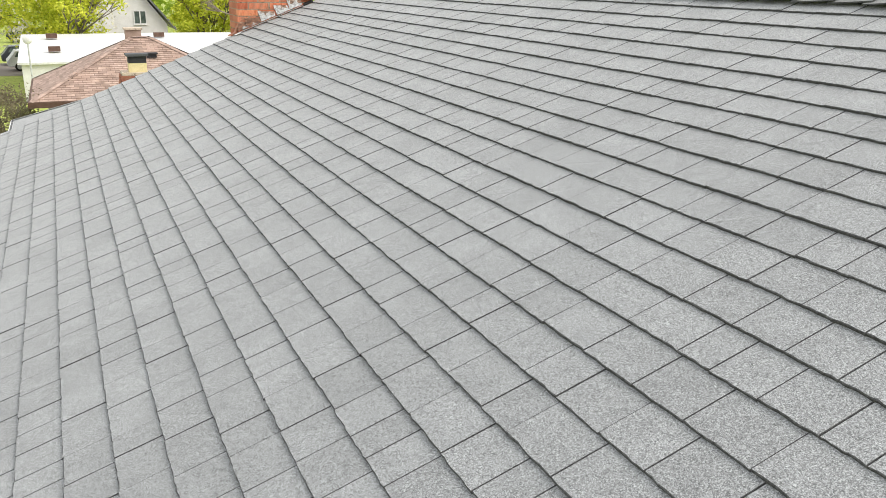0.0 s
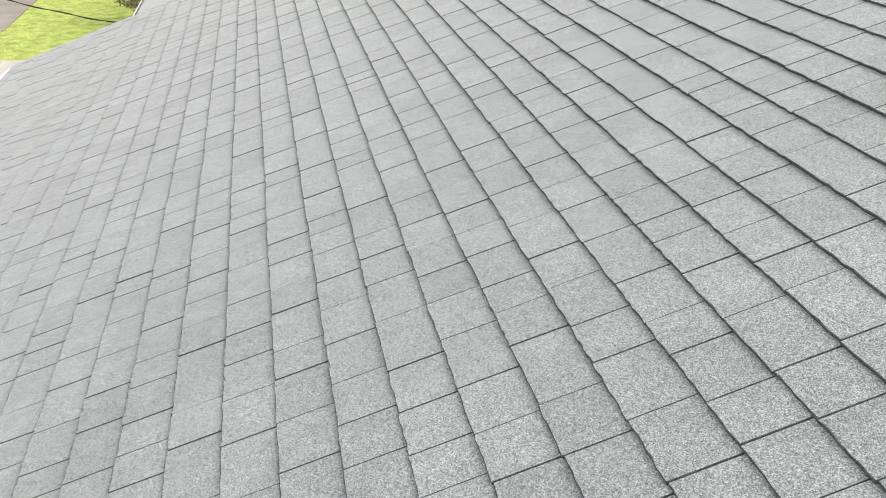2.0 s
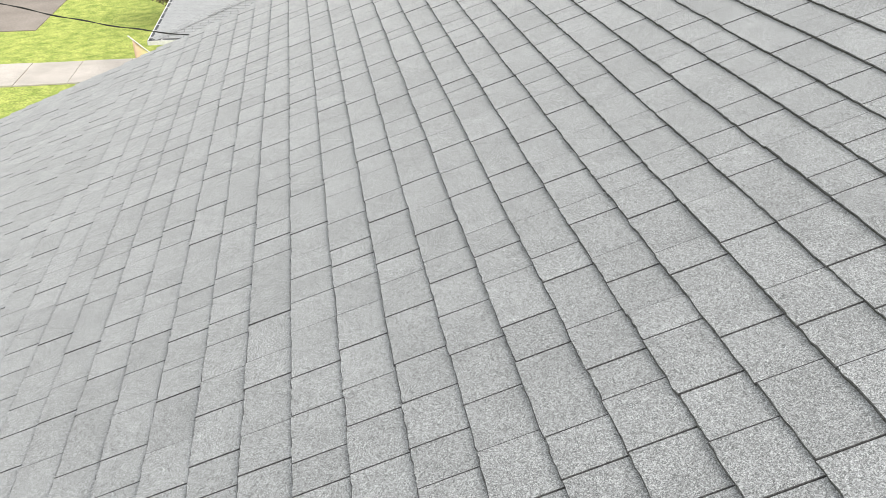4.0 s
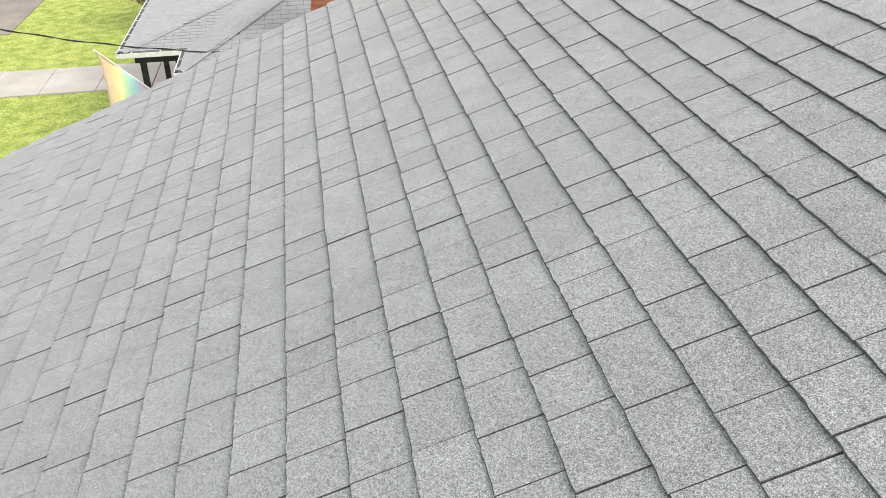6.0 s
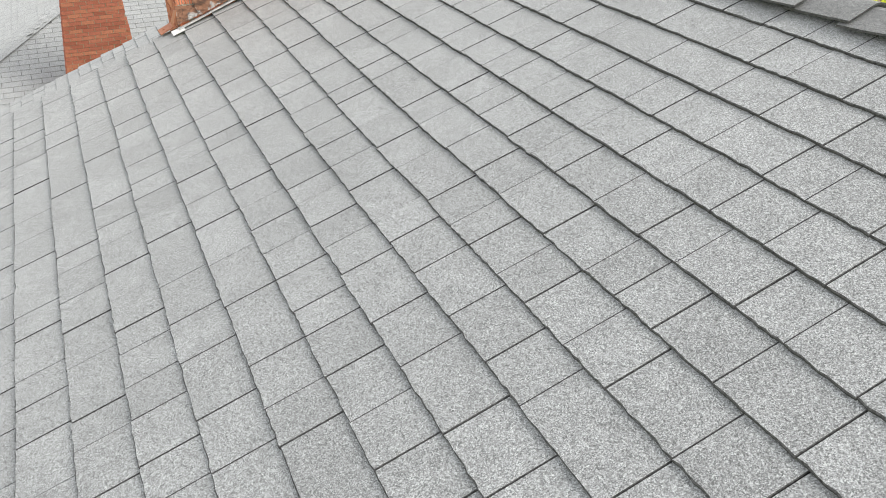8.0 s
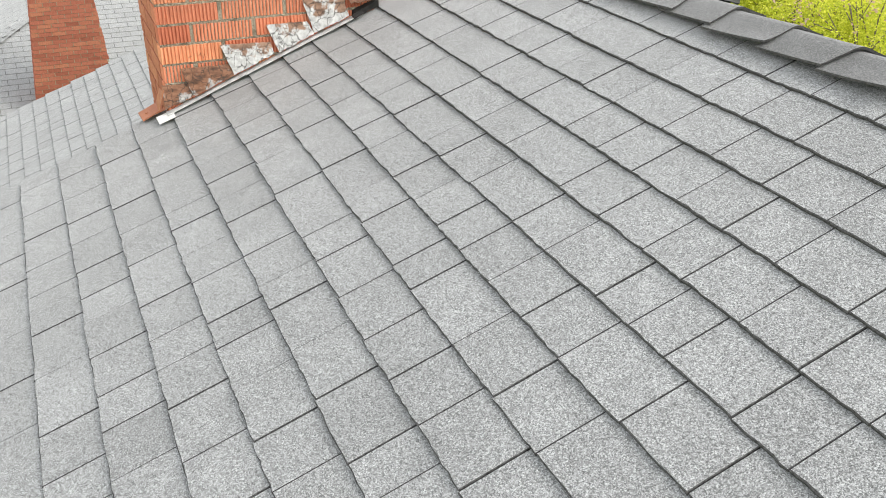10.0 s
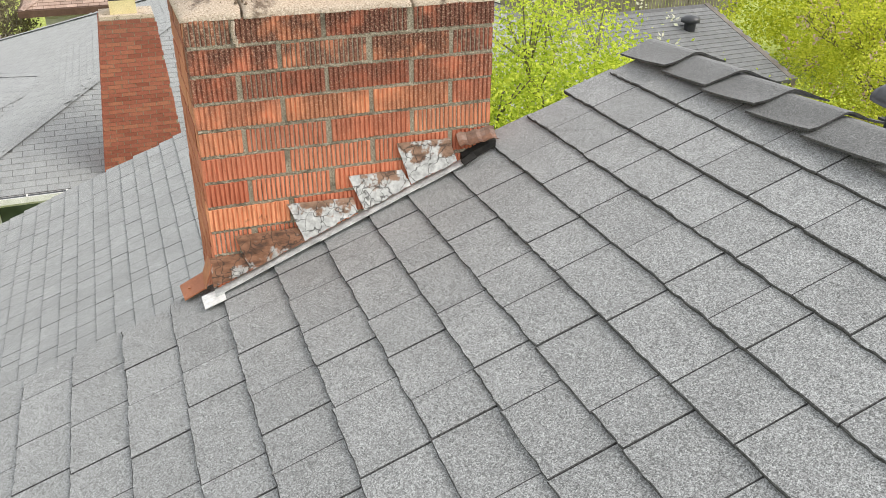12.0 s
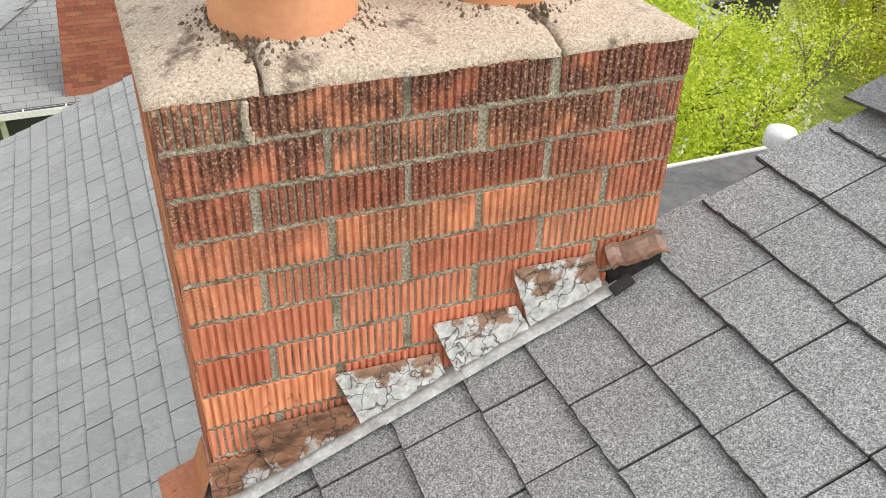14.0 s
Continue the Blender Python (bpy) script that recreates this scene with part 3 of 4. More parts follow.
def crown_height(x, y):
    edge = min(x, CW - x, y, CD - y)
    h = 0.004 + 0.02 * (1 - math.exp(-max(edge, 0) * 16))
    for px, py, pr in POTS:
        d = math.hypot(x - px, y - py) - pr
        h += 0.022 * math.exp(-max(d, 0) * 22)
    return h


def crown_field(x0, x1, seed):
    rng = random.Random(seed)
    nx, ny = max(6, round((x1(0.2) - x0(0.2)) / 0.012)), 38
    v = []
    for j in range(ny + 1):
        y = CD * j / ny
        for i in range(nx + 1):
            q = i / nx
            x = x0(y) + (x1(y) - x0(y)) * q
            rim = min(min(x, CW - x), min(y, CD - y))
            out = 0.004 * math.sin(31 * x + 17 * y) + 0.003 * math.sin(67 * x - 41 * y)
            crack = 0.007 * (math.exp(-(q * nx) ** 2) * (x0(y) > 0.01) + math.exp(-((1 - q) * nx) ** 2) * (x1(y) < CW - 0.01))
            z = crown_height(x, y) - crack + 0.0035 * noise.noise(Vector((x * 45, y * 45, seed))) + 0.0025 * noise.noise(Vector((x * 130, y * 130, 3)))
            v.append((x, y + (out * 0.5 if j == 0 else 0), max(z, 0.002) if rim > 0.002 else 0.004 + 0.003 * noise.noise(Vector((x * 60, y * 60, 9)))))
    w = nx + 1
    f = [(j * w + i, j * w + i + 1, (j + 1) * w + i + 1, (j + 1) * w + i) for j in range(ny) for i in range(nx)]
    k = len(v)
    v += [(x, y, -0.006) for x, y, z in v]
    ring = list(range(w)) + [j * w + nx for j in range(1, ny + 1)] + list(range(ny * w + nx - 1, ny * w - 1, -1)) + [j * w for j in range(ny - 1, 0, -1)]
    f += [(ring[(i + 1) % len(ring)], ring[i], k + ring[i], k + ring[(i + 1) % len(ring)]) for i in range(len(ring))]
    return Soup().add(v, f)


CRACK_1 = lambda y: 0.128 + 0.012 * math.sin(23 * y + 0.6)
CRACK_2 = lambda y: 0.555 - 0.16 * y + 0.012 * math.sin(31 * y)
crown = part("crown", crown_field(lambda y: -0.006, lambda y: CRACK_1(y) - 0.003, 1), CROWN, chimney, "cracked sandy cement crown with dark lichen", True)
part("crown_field", crown_field(lambda y: CRACK_1(y) + 0.003, lambda y: CRACK_2(y) - 0.003, 2), CROWN, crown, "", True)
part("crown_field", crown_field(lambda y: CRACK_2(y) + 0.003, lambda y: CW + 0.006, 3), CROWN, crown, "", True)
for px, py, pr in POTS:
    pot = Soup()
    sides, prof = 40, [(pr * 1.03, 0.012), (pr * 1.02, 0.05), (pr * 0.97, 0.33), (pr * 1.02, 0.34), (pr * 1.02, 0.38), (pr * 0.86, 0.38), (pr * 0.84, 0.02)]
    v = [(px + r * math.cos(2 * math.pi * i / sides), py + r * math.sin(2 * math.pi * i / sides), z) for r, z in prof for i in range(sides)]
    f = [(j * sides + i, j * sides + (i + 1) % sides, (j + 1) * sides + (i + 1) % sides, (j + 1) * sides + i) for j in range(len(prof) - 1) for i in range(sides)]
    flue = part("flue_pot", pot.add(v, f), POT, chimney, "orange clay flue pot", True)
    collar = Soup()
    rng_c = random.Random(int(px * 1000))
    for i in range(420):
        t = rng_c.uniform(0, 2 * math.pi)
        d = pr * 1.0 + abs(rng_c.gauss(0.002, 0.02))
        x, y = px + d * math.cos(t), py + d * math.sin(t)
        if not (0.01 < x < CW - 0.01 and 0.01 < y < CD - 0.01):
            continue
        z, r = crown_height(x, y), rng_c.uniform(0.0015, 0.0062)
        n = 7
        ring = [(x + r * rng_c.uniform(0.6, 1.3) * math.cos(2 * math.pi * q / n), y + r * rng_c.uniform(0.6, 1.3) * math.sin(2 * math.pi * q / n), z - 0.004) for q in range(n)]
        collar.add(ring + [(x, y, z + r * rng_c.uniform(0.3, 0.8))], [(q, (q + 1) % n, n) for q in range(n)])
    part("lichen", collar, LICHEN, crown, "crumbly dark lichen", True, "stuff")

# white caulk in the open joint of the top course
caulk = Soup()
for k, (x, z, r) in enumerate(((0.111, -0.018, 0.0055), (0.110, -0.027, 0.005), (0.110, -0.040, 0.005), (0.112, -0.052, 0.0055), (0.116, -0.060, 0.004))):
    caulk.tube((x, -0.001, z - 0.008), (x + 0.002, -0.003, z + 0.008), r, r * 0.8, 8)
part("caulk", caulk, CROWN, chimney, "blob of white caulk")
part("open_joint", Soup().box((0.1065, 0.0045, -0.062), (0.1165, 0.0058, -0.008)), TAR, chimney)


# stepped counter-flashing on the face, pieces of painted sheet
def sheet(pts, bulge, seed):
    """A wrinkled sheet between four corners (x, z) on the face, lower edge standing out."""
    rng = random.Random(seed)
    (ax, az), (bx_, bz_), (cx, cz), (dx, dz) = pts
    nu, nv = 14, 7
    v = []
    for j in range(nv):
        q = j / (nv - 1)
        for i in range(nu):
            p = i / (nu - 1)
            x = (ax * (1 - p) + bx_ * p) * (1 - q) + (dx * (1 - p) + cx * p) * q
            z = (az * (1 - p) + bz_ * p) * (1 - q) + (dz * (1 - p) + cz * p) * q
            y = -0.0045 - bulge * q - 0.0022 * (1 + noise.noise(Vector((x * 38, z * 38, seed))))
            v.append((x + rng.uniform(-0.0012, 0.0012), y, z + rng.uniform(-0.0012, 0.0012) * (1 if q < 1 else 2.2)))
    f = [(j * nu + i, (j + 1) * nu + i, (j + 1) * nu + i + 1, j * nu + i + 1) for j in range(nv - 1) for i in range(nu - 1)]
    k = len(v)
    v += [(x, y + 0.0022, z) for x, y, z in v]
    f += [tuple(k + i for i in g[::-1]) for g in f]
    ring = list(range(nu)) + [j * nu + nu - 1 for j in range(1, nv)] + list(range(nv * nu - 2, (nv - 1) * nu - 1, -1)) + [j * nu for j in range(nv - 2, 0, -1)]
    f += [(ring[(i + 1) % len(ring)], ring[i], k + ring[i], k + ring[(i + 1) % len(ring)]) for i in range(len(ring))]
    return Soup().add(v, f)


STEPS = [
    ((-0.012, -0.607), (0.088, -0.610), (0.094, -0.652), (-0.012, -0.690), RUST),
    ((0.058, -0.556), (0.222, -0.558), (0.238, -0.595), (0.088, -0.655), RUST),
    ((0.200, -0.487), (0.378, -0.494), (0.386, -0.535), (0.238, -0.594), FLASHING),
    ((0.368, -0.432), (0.516, -0.434), (0.538, -0.476), (0.404, -0.532), FLASHING),
    ((0.503, -0.358), (0.655, -0.360), (0.672, -0.426), (0.540, -0.476), FLASHING),
]
for k, (*corners, mat) in enumerate(STEPS):
    part("step_flashing", sheet(corners, 0.012, k + 1), mat, chimney, "flaking silver-painted rusty step flashing")
curl = Soup()
prof = [(0.0, 0.0), (-0.004, -0.008), (-0.014, -0.018), (-0.026, -0.024), (-0.034, -0.024)]
v = [(0.675 + 0.11 * i / 8, -0.004 + y + 0.003 * math.sin(i * 1.3), -0.352 + 0.012 * i / 8 + z + 0.003 * math.sin(i * 2.1)) for y, z in prof for i in range(9)]
curl.add(v, [(j * 9 + i, (j + 1) * 9 + i, (j + 1) * 9 + i + 1, j * 9 + i + 1) for j in range(4) for i in range(8)])
curled = part("step_flashing", curl, BRONZE, chimney, "bent rust-red flashing end curling outwards")
curled.modifiers.new("thick", "SOLIDIFY").thickness = 0.002
part("tar", Soup().slab([(0.69, -0.012, ROOF_A + ROOF_B * 0.69 + 0.026), (0.79, -0.012, ROOF_A + ROOF_B * 0.79 + 0.026), (0.79, 0.01, ROOF_A + ROOF_B * 0.79 + 0.04), (0.69, 0.01, ROOF_A + ROOF_B * 0.69 + 0.04)], (0, 0, -0.022)), TAR, chimney, "black tar under the curled flashing")
part("soldered_scrap", Soup().slab([(0.685, -0.042, ROOF_A + ROOF_B * 0.685 + 0.018), (0.722, -0.04, ROOF_A + ROOF_B * 0.722 + 0.02), (0.716, -0.024, ROOF_A + ROOF_B * 0.716 + 0.032), (0.680, -0.026, ROOF_A + ROOF_B * 0.672 + 0.03)], (0, 0, -0.004)), TAR, chimney)
for k in range(5):
    x0, x1 = -0.01 + 0.142 * k, -0.01 + 0.142 * (k + 1) + 0.004
    z0, z1 = ROOF_A + ROOF_B * x0 + 0.0155 + 0.0012 * (k % 2), ROOF_A + ROOF_B * x1 + 0.0155 + 0.0012 * (k % 2)
    part("base_flashing", Soup().slab([(x0, -0.036, z0), (x1, -0.034, z1), (x1, 0.003, z1), (x0, 0.003, z0)], (0, 0, -0.0022)), ALUMINIUM, chimney, "pale aluminium base flashing")


def on_roof(x, y, up):
    return (x, y, ROOF_A + ROOF_B * x + up)


white_tab = Soup().slab([on_roof(-0.046, 0.004, 0.014), on_roof(0.012, -0.004, 0.013), on_roof(0.012, -0.066, 0.011), on_roof(-0.044, -0.062, 0.012)][::-1], (0, 0, -0.0025))
part("flashing_tab", white_tab, WHITE_METAL, chimney, "small white metal tab")
skirt = Soup().slab([on_roof(-0.094, 0.115, 0.017), on_roof(-0.03, 0.11, 0.024), on_roof(-0.03, 0.02, 0.024), on_roof(-0.088, 0.03, 0.015)][::-1], (0, 0, -0.004))
part("skirt_flashing", skirt, COPPER, chimney, "rust-red skirt flashing")
skirt2 = Soup().slab([(-0.03, 0.11, -0.715), (-0.008, 0.10, -0.65), (-0.008, -0.014, -0.622), (-0.03, 0.0, -0.70)], (-0.003, 0, 0))
part("apron_flashing", skirt2, COPPER, chimney, "rust-brown apron sheet")
rivet = Soup().tube(on_roof(-0.07, 0.07, 0.014), on_roof(-0.07, 0.07, 0.021), 0.004)
part("rivet", rivet, COPPER, chimney)

# ---- black roof vent behind the ridge ----
vent = thing("roof_vent", "low black plastic roof vent behind the ridge", "roof vent")
hood = Soup()
hx0, hy0, hz0 = 1.6, -0.77, -0.19
prof = [(-0.11, 0.0), (-0.112, 0.012), (-0.1, 0.031), (-0.078, 0.038), (-0.05, 0.033), (-0.02, 0.014), (-0.004, -0.008), (0.0, -0.026), (0.0, -0.034)]
ys = [(-0.195, 0.8), (-0.188, 0.97), (-0.178, 1.0), (0.0, 1.1), (0.178, 1.0), (0.188, 0.97), (0.195, 0.8)]
v = [(hx0 + x * (0.96 if abs(y) > 0.185 else 1), hy0 + y, hz0 + 0.09 * y + z * s) for y, s in ys for x, z in prof]
m = len(prof)
f = [(j * m + i, (j + 1) * m + i, (j + 1) * m + i + 1, j * m + i + 1) for j in range(len(ys) - 1) for i in range(m - 1)]
f += [tuple(range(m)), tuple(range(len(ys) * m - 1, (len(ys) - 1) * m - 1, -1)), tuple([j * m for j in range(len(ys))] + [j * m + m - 1 for j in range(len(ys) - 1, -1, -1)])]
hood_cap = part("hood", hood.add(v, f), BLACK_PLASTIC, vent, "rounded black hood", True)
part("neck", Soup().slab([(hx0 - 0.092, hy0 - 0.15, hz0 - 0.002), (hx0 - 0.012, hy0 - 0.15, hz0 - 0.022), (hx0 - 0.012, hy0 + 0.15, hz0 - 0.002), (hx0 - 0.092, hy0 + 0.15, hz0 + 0.018)], (0, 0, -0.2)), BLACK_PLASTIC, vent)
part("lip", Soup().slab([(hx0 - 0.099, hy0 - 0.165, hz0 - 0.036), (hx0 - 0.008, hy0 - 0.165, hz0 - 0.046), (hx0 - 0.008, hy0 + 0.165, hz0 - 0.026), (hx0 - 0.099, hy0 + 0.165, hz0 - 0.016)], (0, 0, -0.006)), BLACK_PLASTIC, vent)
for dy in (-0.13, 0.12):
    part("screw", Soup().tube((hx0 - 0.112, hy0 + dy, hz0 + 0.09 * dy + 0.009), (hx0 - 0.117, hy0 + dy, hz0 + 0.09 * dy + 0.009), 0.004), ALUMINIUM, vent)


# ---- houses round about ----
def tabs_on(soup, origin, across, up, width, height, tab=0.305, course=0.127, thick=0.006, seed=0, keep=None):
    """Three-tab courses on a slope: origin at the eave, unit vectors across and up, with gaps between the tabs."""
    rng = random.Random(seed)
    o, a, u = Vector(origin), Vector(across).normalized(), Vector(up).normalized()
    n = a.cross(u).normalized()
    if n.z < 0:
        n = -n
    for r in range(int(height / course)):
        x = -tab * (0.5 if r % 2 else 0.0) + rng.uniform(-0.01, 0.01)
        while x < width:
            c = (x + tab / 2, (r + 0.5) * course)
            if keep is None or keep(*c):
                p = [(x + 0.005, r * course, thick), (x + tab - 0.005, r * course, thick), (x + tab - 0.005, (r + 1) * course, 0.001), (x + 0.005, (r + 1) * course, 0.001)]
                q = [(x + 0.005, r * course, 0.0), (x + tab - 0.005, r * course, 0.0)]
                soup.add([o + a * i + u * j + n * k for i, j, k in p + q], [(0, 1, 2, 3), (4, 5, 1, 0)])
            x += tab


def hip_roof(owner, x0, x1, y0, y1, z, pitch, mat, deck_mat, seed, course=0.127, tab=0.305, gutter=None, thick=0.006):
    """Hip roof with its ridge along x: four slopes of tabs on a deck, hip caps and eaves."""
    d = (y1 - y0) / 2
    zr = z + pitch * d
    a, b, c, e = (x0, y0, z), (x1, y0, z), (x1, y1, z), (x0, y1, z)
    r0, r1 = (x0 + d, y0 + d, zr), (x1 - d, y0 + d, zr)
    shell = Soup()
    for pts in ((a, b, r1, r0), (e, a, r0), (b, c, r1), (c, e, r0, r1)):
        shell.slab(pts, (0, 0, -0.08))
    top = part("roof", shell, deck_mat, owner)
    slope = math.hypot(1, pitch)
    rise = d * slope
    soup = Soup()
    tabs_on(soup, a, (1, 0, 0), (0, 1, pitch), x1 - x0, rise, tab, course, thick, seed, lambda i, j: j / slope < i < (x1 - x0) - j / slope)
    tabs_on(soup, e, (0, -1, 0), (1, 0, pitch), y1 - y0, rise, tab, course, thick, seed + 1, lambda i, j: j / slope < i < (y1 - y0) - j / slope)
    part("shingles", soup, mat, top, kind="stuff")
    hips = Soup()
    for lo, hi in ((a, r0), (e, r0), (r0, r1), (b, r1), (c, r1)):
        lo, hi = Vector(lo), Vector(hi)
        way = (hi - lo).normalized()
        side = way.cross(Vector((0, 0, 1))).normalized()
        n, step = int((hi - lo).length / 0.15), 0.15
        for k in range(n):
            p = lo + way * step * k
            q = p + way * (step + 0.03)
            drop = Vector((0, 0, -0.045 if abs(way.z) > 0.01 else -0.05))
            lift = Vector((0, 0, 0.024))
            hips.add([p + side * 0.14 + drop * 0.55 + lift, p + lift * 1.05, p - side * 0.14 + drop * 0.55 + lift, q + side * 0.14 + drop * 0.55 + lift * 0.85, q + lift * 0.9, q - side * 0.14 + drop * 0.55 + lift * 0.85], [(0, 1, 4, 3), (1, 2, 5, 4), (0, 1, 2)])
    part("hip_cap", hips, mat, top)
    if gutter:
        rim = Soup()
        for (p, q) in ((a, b), (e, a)):
            p, q = Vector(p), Vector(q)
            if abs(p.y - q.y) < 0.01:
                rim.box((p.x - 0.1, p.y - 0.11, z - 0.11), (q.x + 0.1, p.y + 0.0, z - 0.012))
            else:
                rim.box((p.x - 0.11, q.y - 0.1, z - 0.11), (p.x, p.y + 0.1, z - 0.012))
        g = part("gutter", rim, gutter, owner, "white metal gutter")
        trough = Soup()
        trough.box((x0 - 0.07, y0 - 0.085, z - 0.03), (x1, y0 - 0.02, z - 0.008)).box((x0 - 0.085, y0 - 0.07, z - 0.03), (x0 - 0.02, y1, z - 0.008))
        part("trough", trough, GREY_WALL, g)
        hangers = Soup()
        for k in range(int((x1 - x0) / 0.6)):
            hangers.box((x0 + 0.6 * k + 0.2, y0 - 0.11, z - 0.013), (x0 + 0.6 * k + 0.225, y0 + 0.02, z - 0.002))
        for k in range(int((y1 - y0) / 0.6)):
            hangers.box((x0 - 0.11, y0 + 0.6 * k + 0.2, z - 0.013), (x0 + 0.02, y0 + 0.6 * k + 0.225, z - 0.002))
        part("hanger", hangers, gutter, g)
    return top


def sash_window(owner, x0, x1, y, z0, z1, frame_mat=WHITE_METAL):
    """A double window in a wall facing -y: frame, mullion, panes set back, sill."""
    w = part("window", Soup().box((x0, y - 0.05, z1 - 0.09), (x1, y + 0.05, z1)).box((x0, y - 0.05, z0), (x1, y + 0.05, z0 + 0.08)).box((x0, y - 0.05, z0 + 0.08), (x0 + 0.09, y + 0.05, z1 - 0.09)).box((x1 - 0.09, y - 0.05, z0 + 0.08), (x1, y + 0.05, z1 - 0.09)), frame_mat, owner, "white framed window")
    mid = (x0 + x1) / 2
    part("mullion", Soup().box((mid - 0.05, y - 0.04, z0 + 0.08), (mid + 0.05, y + 0.04, z1 - 0.09)), frame_mat, w)
    for a, b in ((x0 + 0.09, mid - 0.05), (mid + 0.05, x1 - 0.09)):
        part("pane", Soup().box((a, y - 0.005, z0 + 0.08), (b, y + 0.005, z1 - 0.09)), GLASS, w)
    part("sill", Soup().box((x0 - 0.05, y - 0.1, z0 - 0.05), (x1 + 0.05, y + 0.02, z0 - 0.002)), frame_mat, w)


neighbour = thing("neighbour_house", "single-storey house with a pale grey hip roof and white gutters", "house")
NX, NY, NZ = -3.5, 12.5, -5.05
hip_roof(neighbour, NX, 11.5, NY, 24.0, NZ, 0.4, NEIGHBOUR_TAB, NEIGHBOUR_DECK, 3, course=0.15, tab=0.345, gutter=WHITE_METAL, thick=0.008)
porch = thing("neighbour_porch", "porch with a grey hip roof on dark posts", "porch")
hip_roof(porch, -4.85, 3.0, 14.0, 20.6, NZ + 0.02, 0.2, NEIGHBOUR_TAB, NEIGHBOUR_DECK, 5, course=0.15, tab=0.345, gutter=WHITE_METAL, thick=0.008)
part("beam", Soup().box((-4.65, 14.2, NZ - 0.3), (-3.2, 14.38, NZ - 0.09)).box((-4.65, 14.38, NZ - 0.3), (-4.47, 20.4, NZ - 0.09)), DARK_WOOD, porch, "dark painted beam")
for px, py in ((-4.5, 14.29), (-3.75, 14.29), (-4.5, 17.2), (-4.5, 20.2)):
    part("post", Soup().box((px - 0.06, py - 0.06, GROUND), (px + 0.06, py + 0.06, NZ - 0.3)), DARK_WOOD, porch, "dark square post")
part("floor", Soup().box((-4.7, 14.1, GROUND), (-3.1, 20.5, GROUND + 0.35)), CONCRETE, porch)
part("wall", Soup().box((NX + 0.45, NY + 0.45, GROUND), (11.1, NY + 0.65, NZ - 0.08)).box((NX + 0.45, NY + 0.65, GROUND), (NX + 0.65, 23.3, NZ - 0.08)), GREY_WALL, neighbour, "dark grey siding wall")
part("soffit", Soup().box((NX, NY, NZ - 0.14), (11.5, NY + 0.45, NZ - 0.115)), WHITE_METAL, neighbour)
sash_window(neighbour, -3.52, -1.82, NY + 0.44, NZ - 1.6, NZ - 0.25)
part("downpipe", Soup().tube((-0.75, NY + 0.36, NZ - 0.12), (-0.75, NY + 0.36, GROUND), 0.045), WHITE_METAL, neighbour)

stack = thing("neighbour_chimney", "tapered red brick chimney on the neighbouring house", "chimney")
SY, SB, ST = 12.2, -5.2, -2.42
def stack_edges(z):
    q = (z - SB) / (ST - SB)
    return -0.80 + 0.35 * q, 0.60 - 0.2 * q


core = Soup()
(l0, r0_), (l1, r1_) = stack_edges(SB), stack_edges(ST)
core.add([(l0 + 0.01, SY + 0.006, SB), (r0_ - 0.01, SY + 0.006, SB), (r0_ - 0.01, SY + 0.7, SB), (l0 + 0.01, SY + 0.7, SB), (l1 + 0.01, SY + 0.006, ST), (r1_ - 0.01, SY + 0.006, ST), (r1_ - 0.01, SY + 0.7, ST), (l1 + 0.01, SY + 0.7, ST)], [(0, 3, 2, 1), (4, 5, 6, 7), (0, 1, 5, 4), (1, 2, 6, 5), (2, 3, 7, 6), (3, 0, 4, 7)])
part("mortar", core, MORTAR, stack)
part("base", Soup().box((-0.92, SY + 0.02, GROUND), (0.7, SY + 0.7, SB)), FAR_BRICK, stack)
stack_rows = int((ST - SB) / 0.0677)
rng_s = random.Random(21)
far_pool, far_rest = {}, Soup()
for r in range(stack_rows):
    z = SB + r * 0.0677
    lo, hi = stack_edges(z + 0.03)
    x = lo
    first_brick = True
    while x < hi - 0.03:
        w = 0.1 if (first_brick and r % 2) else 0.203
        w = min(w, hi - x)
        first_brick = False
        out = rng_s.uniform(-0.002, 0.002)
        if len([o for o in stack.children]) < 300 and z > -4.9:
            key = round(w, 2)
            if key not in far_pool:
                far_pool[key] = Soup().box((0, 0, 0), (key - 0.001, 0.09, 0.0605)).mesh("brick", FAR_BRICK)
            ob = new("brick", far_pool[key])
            ob.parent, ob.location = stack, (x, SY + out, z)
        else:
            far_rest.box((x, SY + out, z), (x + w, SY + 0.09, z + 0.0605))
        x += w + 0.009
    for q in range(3):
        far_rest.box((lo - 0.004, SY + 0.095 + 0.2 * q + 0.1 * (r % 2), z), (lo + 0.05, SY + 0.095 + 0.2 * q + 0.1 * (r % 2) + 0.19, z + 0.0605))
part("bricks", far_rest, FAR_BRICK, stack, kind="stuff")
part("crown", Soup().slab([(l1 + 0.02, SY + 0.015, ST + 0.05), (r1_ - 0.02, SY + 0.015, ST + 0.05), (r1_ - 0.02, SY + 0.69, ST + 0.05), (l1 + 0.02, SY + 0.69, ST + 0.05)], (0, 0, -0.06)), CROWN, stack, "crumbling cement crown")
part("flue", Soup().box((-0.26, SY + 0.15, ST + 0.04), (0.14, SY + 0.5, ST + 0.26)), PALE_YELLOW, stack, "pale yellow flue liner")
spark = part("flue_cap", Soup().box((-0.31, SY + 0.1, ST + 0.42), (0.19, SY + 0.55, ST + 0.47)), GREY_WALL, stack, "dark metal flue cap")
part("cage", Soup().box((-0.26, SY + 0.15, ST + 0.26), (0.14, SY + 0.5, ST + 0.42)), DARK_WOOD, spark)

